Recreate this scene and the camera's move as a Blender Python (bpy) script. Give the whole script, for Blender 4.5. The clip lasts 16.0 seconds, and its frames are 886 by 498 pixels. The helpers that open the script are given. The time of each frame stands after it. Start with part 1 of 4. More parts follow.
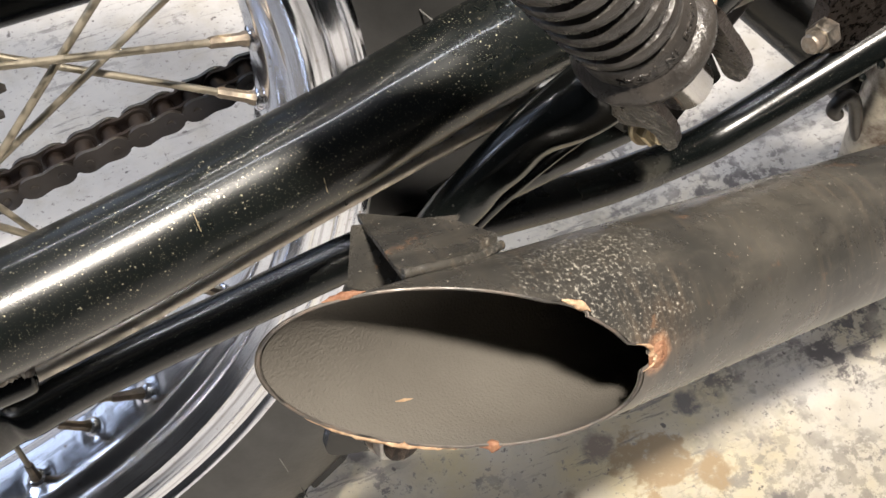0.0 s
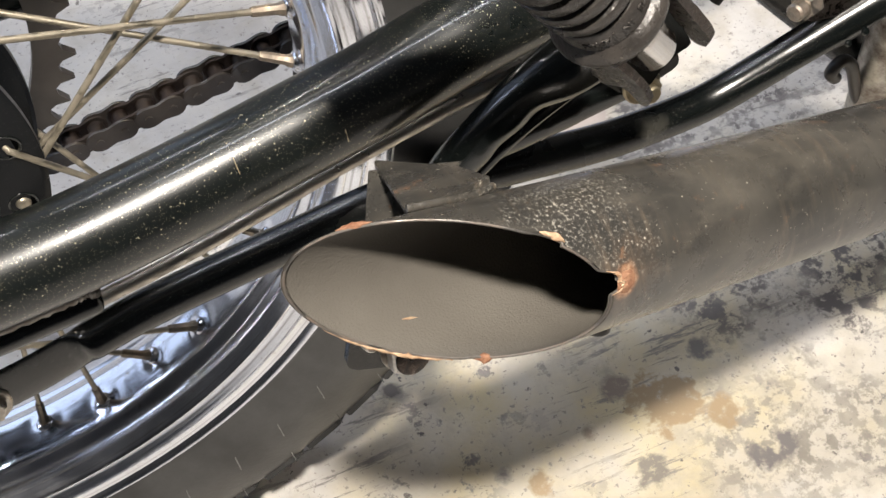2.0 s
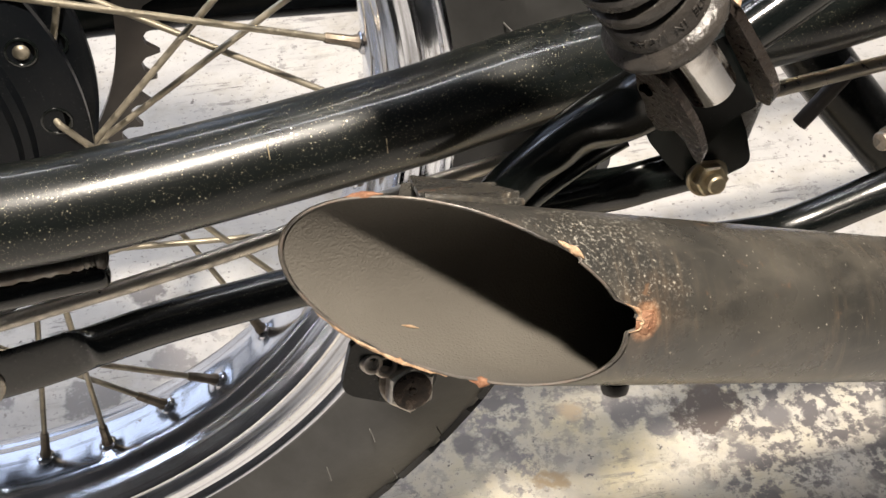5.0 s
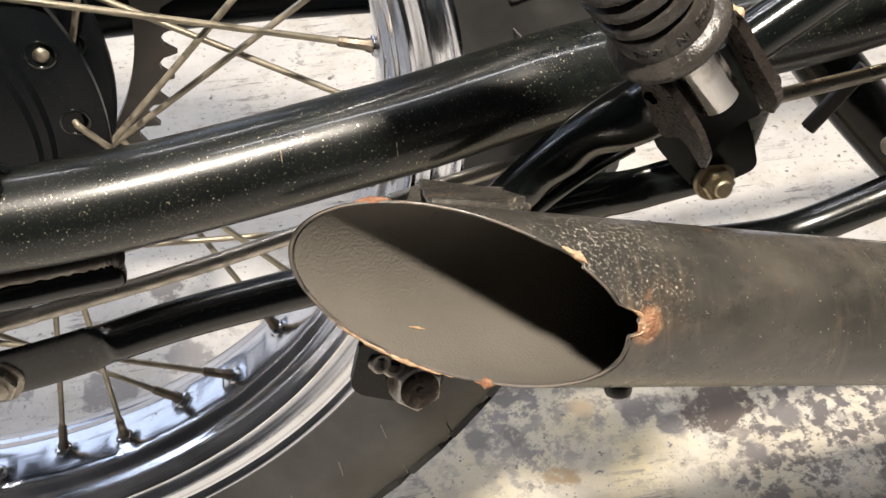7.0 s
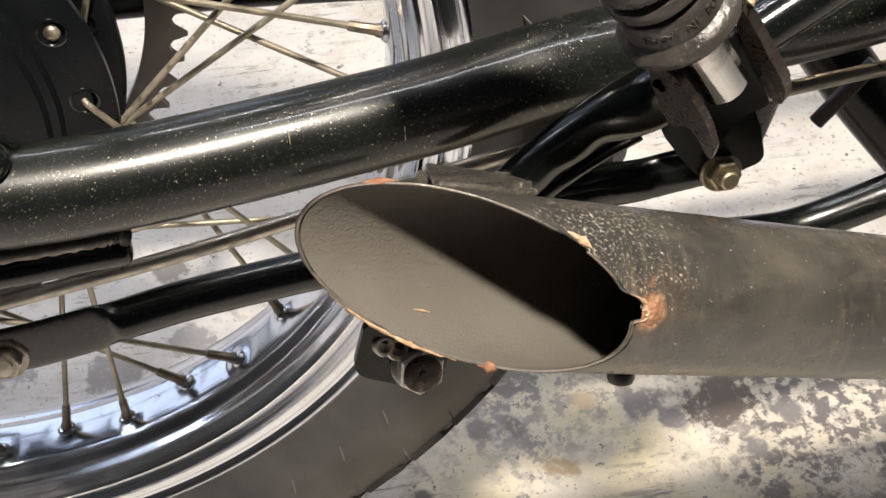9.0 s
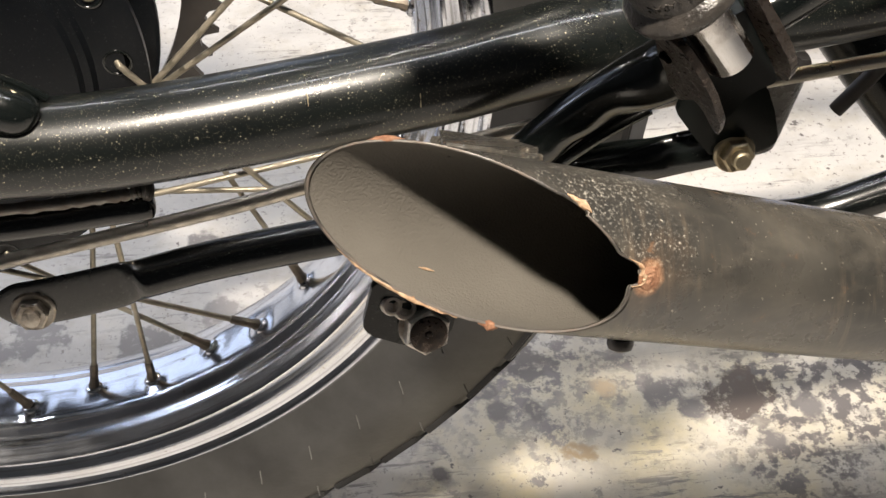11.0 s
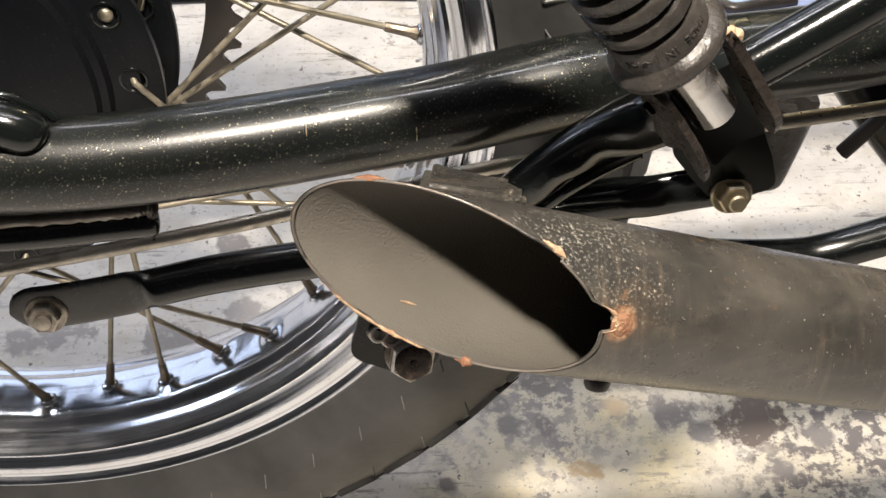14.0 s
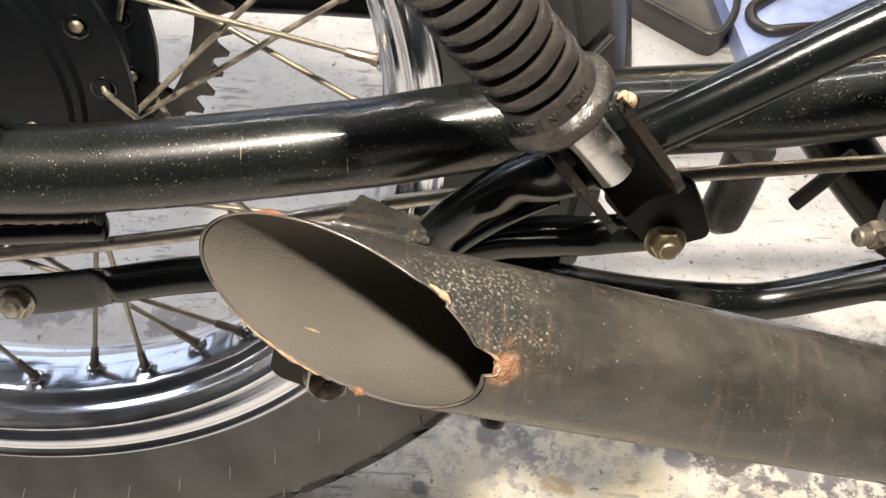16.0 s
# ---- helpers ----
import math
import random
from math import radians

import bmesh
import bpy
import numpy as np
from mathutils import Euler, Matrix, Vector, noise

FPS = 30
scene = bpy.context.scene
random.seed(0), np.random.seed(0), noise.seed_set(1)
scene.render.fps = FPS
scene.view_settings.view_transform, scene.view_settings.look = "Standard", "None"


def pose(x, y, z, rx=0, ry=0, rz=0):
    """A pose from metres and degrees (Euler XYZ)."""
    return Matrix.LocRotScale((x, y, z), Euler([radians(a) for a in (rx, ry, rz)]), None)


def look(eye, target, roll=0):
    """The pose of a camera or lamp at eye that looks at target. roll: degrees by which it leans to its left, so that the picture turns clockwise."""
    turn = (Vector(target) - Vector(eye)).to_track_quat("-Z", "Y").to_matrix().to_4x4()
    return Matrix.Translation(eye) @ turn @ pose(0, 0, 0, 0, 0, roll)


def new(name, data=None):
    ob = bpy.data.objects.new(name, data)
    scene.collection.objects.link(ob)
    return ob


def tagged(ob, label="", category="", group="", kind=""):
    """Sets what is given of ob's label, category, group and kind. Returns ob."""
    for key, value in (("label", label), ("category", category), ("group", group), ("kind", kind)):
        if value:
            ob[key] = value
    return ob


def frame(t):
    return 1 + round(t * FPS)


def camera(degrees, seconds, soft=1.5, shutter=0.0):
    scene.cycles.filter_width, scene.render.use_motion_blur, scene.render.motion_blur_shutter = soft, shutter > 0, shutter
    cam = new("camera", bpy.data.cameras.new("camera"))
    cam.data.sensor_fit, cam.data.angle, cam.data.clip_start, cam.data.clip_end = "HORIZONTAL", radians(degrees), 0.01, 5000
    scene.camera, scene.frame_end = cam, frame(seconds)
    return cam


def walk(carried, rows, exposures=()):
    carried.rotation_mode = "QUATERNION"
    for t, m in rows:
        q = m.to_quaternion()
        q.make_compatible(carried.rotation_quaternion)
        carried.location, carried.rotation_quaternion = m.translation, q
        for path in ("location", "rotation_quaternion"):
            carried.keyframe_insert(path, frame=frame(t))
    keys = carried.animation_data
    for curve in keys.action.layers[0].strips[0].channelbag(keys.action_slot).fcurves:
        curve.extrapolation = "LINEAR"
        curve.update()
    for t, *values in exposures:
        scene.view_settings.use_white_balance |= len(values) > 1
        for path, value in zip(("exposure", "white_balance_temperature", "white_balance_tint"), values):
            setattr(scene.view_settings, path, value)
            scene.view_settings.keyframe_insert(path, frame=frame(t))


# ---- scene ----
# camera and walk
cam = camera(41.1, 16.0)
PATH = [
    (0.0, (0.1540, -0.2907, 0.6078), (0.2921, 0.0220, 0.1147), -0.80),
    (0.5, (0.1406, -0.3011, 0.6087), (0.2868, 0.0040, 0.1132), -0.52),
    (1.0, (0.1459, -0.3089, 0.6263), (0.2811, -0.0083, 0.1250), -1.65),
    (1.5, (0.1717, -0.3211, 0.6377), (0.2798, -0.0168, 0.1320), -4.88),
    (2.0, (0.1561, -0.3322, 0.6469), (0.2601, -0.0200, 0.1452), -4.75),
    (2.5, (0.1527, -0.3427, 0.6383), (0.2535, -0.0179, 0.1439), -4.05),
    (3.0, (0.1503, -0.3324, 0.6082), (0.2544, 0.0141, 0.1295), -2.14),
    (3.5, (0.1535, -0.3422, 0.5821), (0.2748, 0.0519, 0.1462), 2.30),
    (4.0, (0.1655, -0.3607, 0.5844), (0.2600, 0.0462, 0.1537), 0.29),
    (4.5, (0.1672, -0.3703, 0.5856), (0.2554, 0.0412, 0.1580), 0.24),
    (5.0, (0.1681, -0.3766, 0.5875), (0.2508, 0.0376, 0.1613), -0.09),
    (5.5, (0.1685, -0.3800, 0.5901), (0.2473, 0.0354, 0.1643), -0.46),
    (6.0, (0.1726, -0.3799, 0.5940), (0.2443, 0.0349, 0.1664), -0.97),
    (6.5, (0.1710, -0.3786, 0.5965), (0.2434, 0.0345, 0.1675), -0.69),
    (7.0, (0.1712, -0.3799, 0.5950), (0.2436, 0.0333, 0.1660), -0.59),
    (7.5, (0.1697, -0.3813, 0.5945), (0.2424, 0.0318, 0.1654), -0.34),
    (8.0, (0.1658, -0.3834, 0.5971), (0.2389, 0.0287, 0.1672), -0.07),
    (8.5, (0.1668, -0.3815, 0.5967), (0.2390, 0.0300, 0.1661), 0.18),
    (9.0, (0.1706, -0.3831, 0.5932), (0.2400, 0.0289, 0.1626), 0.30),
    (9.5, (0.1758, -0.3847, 0.5921), (0.2393, 0.0274, 0.1607), 0.27),
    (10.0, (0.1766, -0.3894, 0.5919), (0.2365, 0.0243, 0.1615), 0.30),
    (10.5, (0.1791, -0.3950, 0.5918), (0.2317, 0.0201, 0.1617), 0.18),
    (11.0, (0.1810, -0.4012, 0.5917), (0.2265, 0.0152, 0.1621), 0.10),
    (11.5, (0.1832, -0.4062, 0.5916), (0.2223, 0.0112, 0.1624), 0.04),
    (12.0, (0.1883, -0.4052, 0.5921), (0.2207, 0.0113, 0.1614), 0.03),
    (12.5, (0.1920, -0.4040, 0.5978), (0.2204, 0.0120, 0.1664), 0.08),
    (13.0, (0.1925, -0.4023, 0.6083), (0.2168, 0.0121, 0.1750), 0.12),
    (13.5, (0.2045, -0.3987, 0.6108), (0.2231, 0.0155, 0.1771), -0.22),
    (14.0, (0.2038, -0.3992, 0.6087), (0.2210, 0.0155, 0.1754), -0.01),
    (14.5, (0.2000, -0.4038, 0.6092), (0.2167, 0.0119, 0.1770), 0.52),
    (15.0, (0.2093, -0.4040, 0.6102), (0.2204, 0.0121, 0.1781), 0.84),
    (15.5, (0.2290, -0.3930, 0.6236), (0.2269, 0.0166, 0.1851), 0.49),
    (16.0, (0.2619, -0.3950, 0.6318), (0.2358, 0.0116, 0.1913), -0.15),
]
# the picture is a little cooler at first, and warms once the lens has settled
BALANCE = [(0.0, 0.18, 6350, 10), (2.6, 0.12, 6250, 10), (5.6, 0.14, 6550, 10), (15.0, 0.14, 6550, 10), (16.0, 0.24, 6550, 10)]
walk(cam, [(t, look(eye, target, roll)) for t, eye, target, roll in PATH], BALANCE)

# light: a work lamp, daylight from an unseen doorway and window, and added fill
world = bpy.data.worlds.new("workshop_air")
scene.world = world
world.use_nodes = True
world.node_tree.nodes["Background"].inputs[0].default_value = (0.75, 0.85, 1.0, 1)
world.node_tree.nodes["Background"].inputs[1].default_value = 0.010


def area(name, place, target, sx, sy, watts, colour):
    data = bpy.data.lights.new(name, "AREA")
    data.shape, data.size, data.size_y, data.energy, data.color = "RECTANGLE", sx, sy, watts, colour
    ob = new(name, data)
    ob.matrix_world = look(place, target)
    return ob


area("work_lamp_light", (0.168, -0.455, 1.40), (0.2, -0.12, 0.3), 0.085, 0.065, 33.0, (1.0, 0.90, 0.775))
# added warm fill from behind; no such lamp is known
area("warm_fill_light", (0.90, 2.0, 1.7), (0.3, 0.0, 0), 0.16, 0.16, 8, (1.0, 0.80, 0.52))
area("doorway_light", (-1.6, 3.1, 1.5), (0, 0, 0.3), 3.4, 2.2, 28, (0.68, 0.78, 1.0))
area("window_light", (-2.3, 0.9, 1.9), (0.2, 0, 0.3), 0.7, 1.1, 24, (0.70, 0.80, 1.0))
# no ceiling lamps are known: first two follow highlights, the other two only fill
for x, y, watts in ((-0.85, 1.3, 23), (0.70, 0.12, 13), (1.3, 1.6, 11), (-0.4, 2.4, 17)):
    area("ceiling_fill_light", (x, y, 2.8), (x, y, 0), 1.2, 0.09, watts, (0.96, 0.96, 1.0))


# ---- materials ----
class Mat:
    """A node material with a principled surface and short ways to add noise and ramps."""

    def __init__(self, name, colour=(0.5, 0.5, 0.5), rough=0.5, metal=0.0):
        self.m = bpy.data.materials.new(name)
        self.m.use_nodes = True
        self.t = self.m.node_tree
        self.b = self.t.nodes["Principled BSDF"]
        self.b.inputs["Base Color"].default_value = (*colour, 1)
        self.b.inputs["Roughness"].default_value = rough
        self.b.inputs["Metallic"].default_value = metal
        self.co = self.t.nodes.new("ShaderNodeTexCoord").outputs["Object"]

    def link(self, a, b):
        self.t.links.new(a, b)

    def noise(self, scale, detail=4.0, rough=0.55, stretch=None):
        n = self.t.nodes.new("ShaderNodeTexNoise")
        n.inputs["Scale"].default_value, n.inputs["Detail"].default_value, n.inputs["Roughness"].default_value = scale, detail, rough
        src = self.co
        if stretch:
            mp = self.t.nodes.new("ShaderNodeMapping")
            mp.inputs["Scale"].default_value = stretch
            self.link(src, mp.inputs[0])
            src = mp.outputs[0]
        self.link(src, n.inputs["Vector"])
        return n.outputs["Fac"]

    def voronoi(self, scale):
        n = self.t.nodes.new("ShaderNodeTexVoronoi")
        n.inputs["Scale"].default_value = scale
        self.link(self.co, n.inputs["Vector"])
        return n.outputs["Distance"]

    def ramp(self, fac, *stops):
        r = self.t.nodes.new("ShaderNodeValToRGB")
        e = r.color_ramp.elements
        while len(e) < len(stops):
            e.new(0.5)
        for el, (p, c) in zip(e, stops):
            el.position = p
            el.color = (*c, 1) if isinstance(c, tuple) else (c, c, c, 1)
        self.link(fac, r.inputs[0])
        return r.outputs[0]

    def stain(self, centre, radius, soft, wobble):
        """A mask with a ragged outline round a spot of the floor."""
        n = self.t.nodes.new("ShaderNodeTexNoise")
        n.inputs["Scale"].default_value, n.inputs["Detail"].default_value, n.inputs["Roughness"].default_value = wobble, 6.0, 0.6
        self.link(self.co, n.inputs["Vector"])
        d = self.t.nodes.new("ShaderNodeVectorMath")
        d.operation = "DISTANCE"
        d.inputs[1].default_value = (*centre, 0) if len(centre) == 2 else centre
        self.link(self.co, d.inputs[0])
        w = self.t.nodes.new("ShaderNodeMath")
        w.operation = "MULTIPLY_ADD"
        w.inputs[1].default_value, w.inputs[2].default_value = 3.4 * radius, -1.7 * radius
        self.link(n.outputs["Fac"], w.inputs[0])
        a = self.t.nodes.new("ShaderNodeMath")
        a.operation = "ADD"
        self.link(d.outputs["Value"], a.inputs[0])
        self.link(w.outputs[0], a.inputs[1])
        r = self.t.nodes.new("ShaderNodeMapRange")
        r.inputs["From Min"].default_value, r.inputs["From Max"].default_value = radius + soft, radius - soft
        self.link(a.outputs[0], r.inputs["Value"])
        return r.outputs[0]

    def mix(self, fac, a, b):
        n = self.t.nodes.new("ShaderNodeMix")
        n.data_type = "RGBA"
        for sock, v in ((n.inputs[0], fac), (n.inputs[6], a), (n.inputs[7], b)):
            if isinstance(v, tuple):
                sock.default_value = (*v, 1)
            elif isinstance(v, (int, float)):
                sock.default_value = v
            else:
                self.link(v, sock)
        return n.outputs[2]

    def colour(self, s):
        self.link(s, self.b.inputs["Base Color"])
        return self

    def rough(self, s):
        self.link(s, self.b.inputs["Roughness"])
        return self

    def metal(self, s):
        self.link(s, self.b.inputs["Metallic"])
        return self

    def bump(self, fac, strength, distance=0.001):
        n = self.t.nodes.new("ShaderNodeBump")
        n.inputs["Strength"].default_value, n.inputs["Distance"].default_value = strength, distance
        self.link(fac, n.inputs["Height"])
        self.link(n.outputs[0], self.b.inputs["Normal"])
        return self


def make_floor():
    """Chipped white paint on concrete: dry-brush scuffs, flaked chips, specks, and single stains at their places."""
    m = Mat("painted_concrete", (0.7, 0.69, 0.66), 0.45)
    base = m.ramp(m.noise(11.0, 7, 0.65), (0.34, (0.42, 0.402, 0.385)), (0.50, (0.52, 0.50, 0.475)), (0.66, (0.585, 0.555, 0.505)))
    # lamplit yellow of the floor, put into the paint's colour
    warm_pool = m.mix(m.stain((0.34, -0.06), 0.15, 0.10, 9.0), (0, 0, 0), m.ramp(m.noise(16.0, 6, 0.65), (0.35, 0.25), (0.60, 1.0)))
    c = m.mix(warm_pool, base, (0.54, 0.472, 0.31))
    tint = m.ramp(m.noise(26.0, 6, 0.65), (0.50, 0.0), (0.66, 0.65))
    c = m.mix(tint, c, (0.40, 0.365, 0.31))
    broad = m.ramp(m.noise(6.0, 3), (0.42, 0.0), (0.62, 1.0))
    chips = m.ramp(m.noise(38.0, 10, 0.72), (0.575, 0.0), (0.605, 0.95))
    dark = m.ramp(m.noise(90.0, 5), (0.35, (0.15, 0.138, 0.135)), (0.65, (0.30, 0.28, 0.27)))
    c = m.mix(m.mix(broad, (0, 0, 0), chips), c, dark)
    brushed = m.ramp(m.noise(46.0, 9, 0.72, (0.35, 2.8, 1.0)), (0.555, 0.0), (0.60, 0.9))
    streaky = m.ramp(m.noise(8.0, 4), (0.46, 0.0), (0.60, 1.0))
    c = m.mix(m.mix(streaky, (0, 0, 0), brushed), c, (0.19, 0.175, 0.17))
    dots = m.ramp(m.noise(95.0, 4, 0.6), (0.665, 0.0), (0.69, 1.0))
    c = m.mix(dots, c, (0.13, 0.115, 0.11))
    specks = m.ramp(m.noise(230.0, 4, 0.65), (0.60, 0.0), (0.65, 0.9))
    c = m.mix(specks, c, (0.26, 0.235, 0.22))
    mottle = m.ramp(m.noise(85.0, 8, 0.68), (0.475, 0.0), (0.545, 1.0))
    ragged = m.ramp(m.noise(120.0, 8, 0.7), (0.36, 0.35), (0.46, 1.0))
    # mottled chips; the first two patches also stand in for shade there
    for (x, y), r, tone in (((0.470, 0.030), 0.085, (0.13, 0.118, 0.118)), ((0.560, -0.010), 0.100, (0.13, 0.118, 0.118)), ((0.290, 0.050), 0.050, (0.20, 0.185, 0.185)), ((0.215, 0.075), 0.060, (0.26, 0.24, 0.24)), ((0.430, -0.140), 0.045, (0.25, 0.23, 0.20))):
        grime_and_shade = m.stain((x, y), r, 0.035, 22.0)
        c = m.mix(m.mix(grime_and_shade, (0, 0, 0), mottle), c, tone)
    grey, ochre = (0.17, 0.158, 0.155), (0.34, 0.255, 0.155)
    for (x, y), r, wob, tone in (
        ((0.285, 0.063), 0.014, 70.0, grey), ((0.264, 0.031), 0.007, 60.0, grey), ((0.284, 0.028), 0.008, 60.0, grey),
        ((0.369, 0.034), 0.012, 60.0, grey), ((0.383, 0.018), 0.010, 60.0, grey), ((0.413, 0.024), 0.020, 44.0, (0.10, 0.080, 0.070)),
        ((0.452, 0.012), 0.009, 60.0, grey), ((0.222, -0.012), 0.006, 70.0, (0.10, 0.088, 0.084)), ((0.427, -0.009), 0.007, 70.0, grey),
        ((0.254, 0.048), 0.009, 60.0, grey), ((0.306, -0.005), 0.009, 60.0, ochre), ((0.330, 0.040), 0.007, 60.0, (0.42, 0.33, 0.22)),
        ((0.372, -0.084), 0.019, 46.0, ochre), ((0.398, -0.104), 0.011, 60.0, ochre), ((0.350, -0.066), 0.009, 60.0, (0.24, 0.20, 0.17)),
        ((0.319, -0.085), 0.004, 90.0, (0.30, 0.25, 0.19)), ((0.405, -0.139), 0.008, 80.0, grey), ((0.423, -0.138), 0.007, 80.0, grey),
        ((0.344, -0.120), 0.009, 80.0, (0.22, 0.20, 0.17)), ((0.406, -0.061), 0.007, 80.0, grey), ((0.279, -0.103), 0.007, 80.0, ochre),
        ((0.264, -0.089), 0.004, 80.0, grey), ((0.080, 0.191), 0.014, 40.0, grey), ((0.094, 0.124), 0.015, 50.0, (0.24, 0.225, 0.22)),
        ((0.041, 0.107), 0.016, 50.0, (0.24, 0.225, 0.22)), ((-0.029, 0.123), 0.018, 50.0, (0.26, 0.245, 0.24)), ((-0.055, 0.110), 0.012, 50.0, (0.26, 0.245, 0.24)),
        ((0.161, 0.184), 0.012, 50.0, (0.27, 0.255, 0.25)), ((0.425, 0.133), 0.020, 30.0, (0.33, 0.29, 0.27)),
    ):
        spot = m.stain((x, y), r, 0.0022, wob)
        c = m.mix(m.mix(spot, (0, 0, 0), ragged), c, tone)
    m.colour(c)
    m.rough(m.ramp(m.noise(12.0), (0.3, 0.38), (0.7, 0.62)))
    m.bump(m.noise(70.0, 7, 0.65), 0.35, 0.002)
    return m.m


def make_black_paint(name, fleck, rough, dusty, gloss, coat=0.0, smear=None, tones=((0.0028, 0.0038, 0.0038), (0.0048, 0.0064, 0.0060))):
    """Black paint with fine metallic-looking dust in drifts and a few dull specks."""
    m = Mat(name, (0.005, 0.006, 0.006), rough)
    grains = m.mix(m.ramp(m.noise(420.0, 3, 0.6), (0.51, 0.0), (0.55, 1.0)), (0, 0, 0), m.ramp(m.voronoi(640.0), (0.11, 1.0), (0.19, 0.0)))
    fine = m.mix(m.ramp(m.noise(2900.0, 2, 0.5), (0.68, 0.0), (0.71, 0.8)), grains, (1, 1, 1))
    drift = m.ramp(m.noise(28.0, 6, 0.65), (0.36, 0.20 * dusty), (0.62, dusty))
    specks = m.ramp(m.noise(1700.0, 2, 0.5), (0.775, 0.0), (0.795, 1.0))
    base = m.ramp(m.noise(6.0), (0.3, tones[0]), (0.7, tones[1]))
    flakes = m.mix(drift, (0, 0, 0), fine)
    c = m.mix(flakes, base, fleck)
    c = m.mix(m.mix(drift, (0, 0, 0), specks), c, (0.50, 0.46, 0.36))
    if smear:
        c = m.mix(m.mix(0.5, (0, 0, 0), m.stain(smear, 0.0075, 0.0065, 60.0)), c, (0.20, 0.19, 0.16))
    m.colour(c)
    m.metal(flakes)
    m.rough(m.mix(flakes, m.ramp(m.noise(25.0, 5), (0.3, rough * 0.8), (0.7, rough * 1.25)), (0.22, 0.22, 0.22)))
    m.b.inputs["Specular IOR Level"].default_value = gloss
    m.b.inputs["Coat Weight"].default_value, m.b.inputs["Coat Roughness"].default_value = coat, 0.07
    m.bump(m.mix(flakes, m.noise(900.0, 3), m.noise(2400.0, 1)), 0.10, 0.0004)
    return m.m


def make_muffler():
    """Heat-faded black with streaks round and along the pipe, brown blooms, and salt-like pitting by the mouth."""
    m = Mat("weathered_matt_black", (0.05, 0.048, 0.043), 0.5)
    c = m.ramp(m.noise(22.0, 8, 0.68), (0.32, (0.034, 0.0325, 0.029)), (0.70, (0.092, 0.084, 0.071)))
    c = m.mix(m.ramp(m.noise(9.0, 5, 0.6), (0.44, 0.0), (0.60, 0.80)), c, (0.024, 0.0235, 0.0225))
    streak = m.ramp(m.noise(34.0, 7, 0.68, (0.30, 3.0, 3.0)), (0.50, 0.0), (0.72, 0.34))
    c = m.mix(streak, c, (0.15, 0.133, 0.106))
    rings = m.mix(m.ramp(m.noise(26.0, 4), (0.45, 0.0), (0.62, 1.0)), (0, 0, 0), m.ramp(m.noise(120.0, 8, 0.7, (3.0, 0.3, 0.3)), (0.50, 0.0), (0.66, 0.60)))
    c = m.mix(rings, c, (0.15, 0.120, 0.088))
    bloom = m.ramp(m.noise(75.0, 8, 0.72), (0.61, 0.0), (0.67, 0.75))
    c = m.mix(bloom, c, (0.17, 0.100, 0.060))
    region = m.ramp(m.stain((0.2560, -0.1560, 0.3520), 0.023, 0.010, 60.0), (0.0, 0.0), (1.0, 1.0))
    salt = m.ramp(m.noise(900.0, 5, 0.70), (0.54, 0.0), (0.62, 0.75))
    c = m.mix(m.mix(region, (0, 0, 0), salt), c, (0.36, 0.34, 0.295))
    dust = m.ramp(m.noise(900.0, 2, 0.5), (0.715, 0.0), (0.745, 1.0))
    c = m.mix(dust, c, (0.42, 0.38, 0.31))
    rusty = m.stain((0.2665, -0.1745, 0.3385), 0.0046, 0.0012, 45.0)
    c = m.mix(rusty, c, m.ramp(m.noise(420.0, 5, 0.75), (0.36, (0.10, 0.045, 0.024)), (0.50, (0.26, 0.135, 0.075)), (0.64, (0.42, 0.28, 0.18))))
    trail = m.stain((0.2790, -0.1720, 0.3390), 0.0016, 0.0010, 200.0)
    c = m.mix(m.mix(0.6, (0, 0, 0), trail), c, (0.27, 0.13, 0.08))
    halo = m.stain((0.2675, -0.1725, 0.3405), 0.0110, 0.0050, 120.0)
    c = m.mix(m.mix(0.14, (0, 0, 0), halo), c, (0.25, 0.17, 0.11))
    m.colour(c)
    m.rough(m.mix(region, m.ramp(m.noise(30.0, 7, 0.7), (0.3, 0.20), (0.7, 0.36)), (0.30, 0.30, 0.30)))
    m.b.inputs["Specular IOR Level"].default_value = 0.75
    m.bump(m.mix(region, m.mix(0.25, (0.5, 0.5, 0.5), m.noise(160.0, 6, 0.6)), m.noise(520.0, 5, 0.65)), 0.45, 0.0008)
    return m.m


def make_soot():
    """Dry grey soot with a fine pimpled skin."""
    m = Mat("grey_soot_lining", (0.20, 0.185, 0.155), 0.85)
    m.colour(m.ramp(m.noise(22.0, 5), (0.3, (0.103, 0.094, 0.081)), (0.7, (0.132, 0.121, 0.105))))
    m.b.inputs["Specular IOR Level"].default_value = 0.15
    m.bump(m.noise(1100.0, 3, 0.6), 0.6, 0.0008)
    return m.m


def make_rust(name, a, b):
    m = Mat(name, a, 0.75)
    m.colour(m.ramp(m.noise(240.0, 5, 0.7), (0.35, a), (0.65, b)))
    m.bump(m.noise(500.0, 4), 0.8, 0.001)
    return m.m


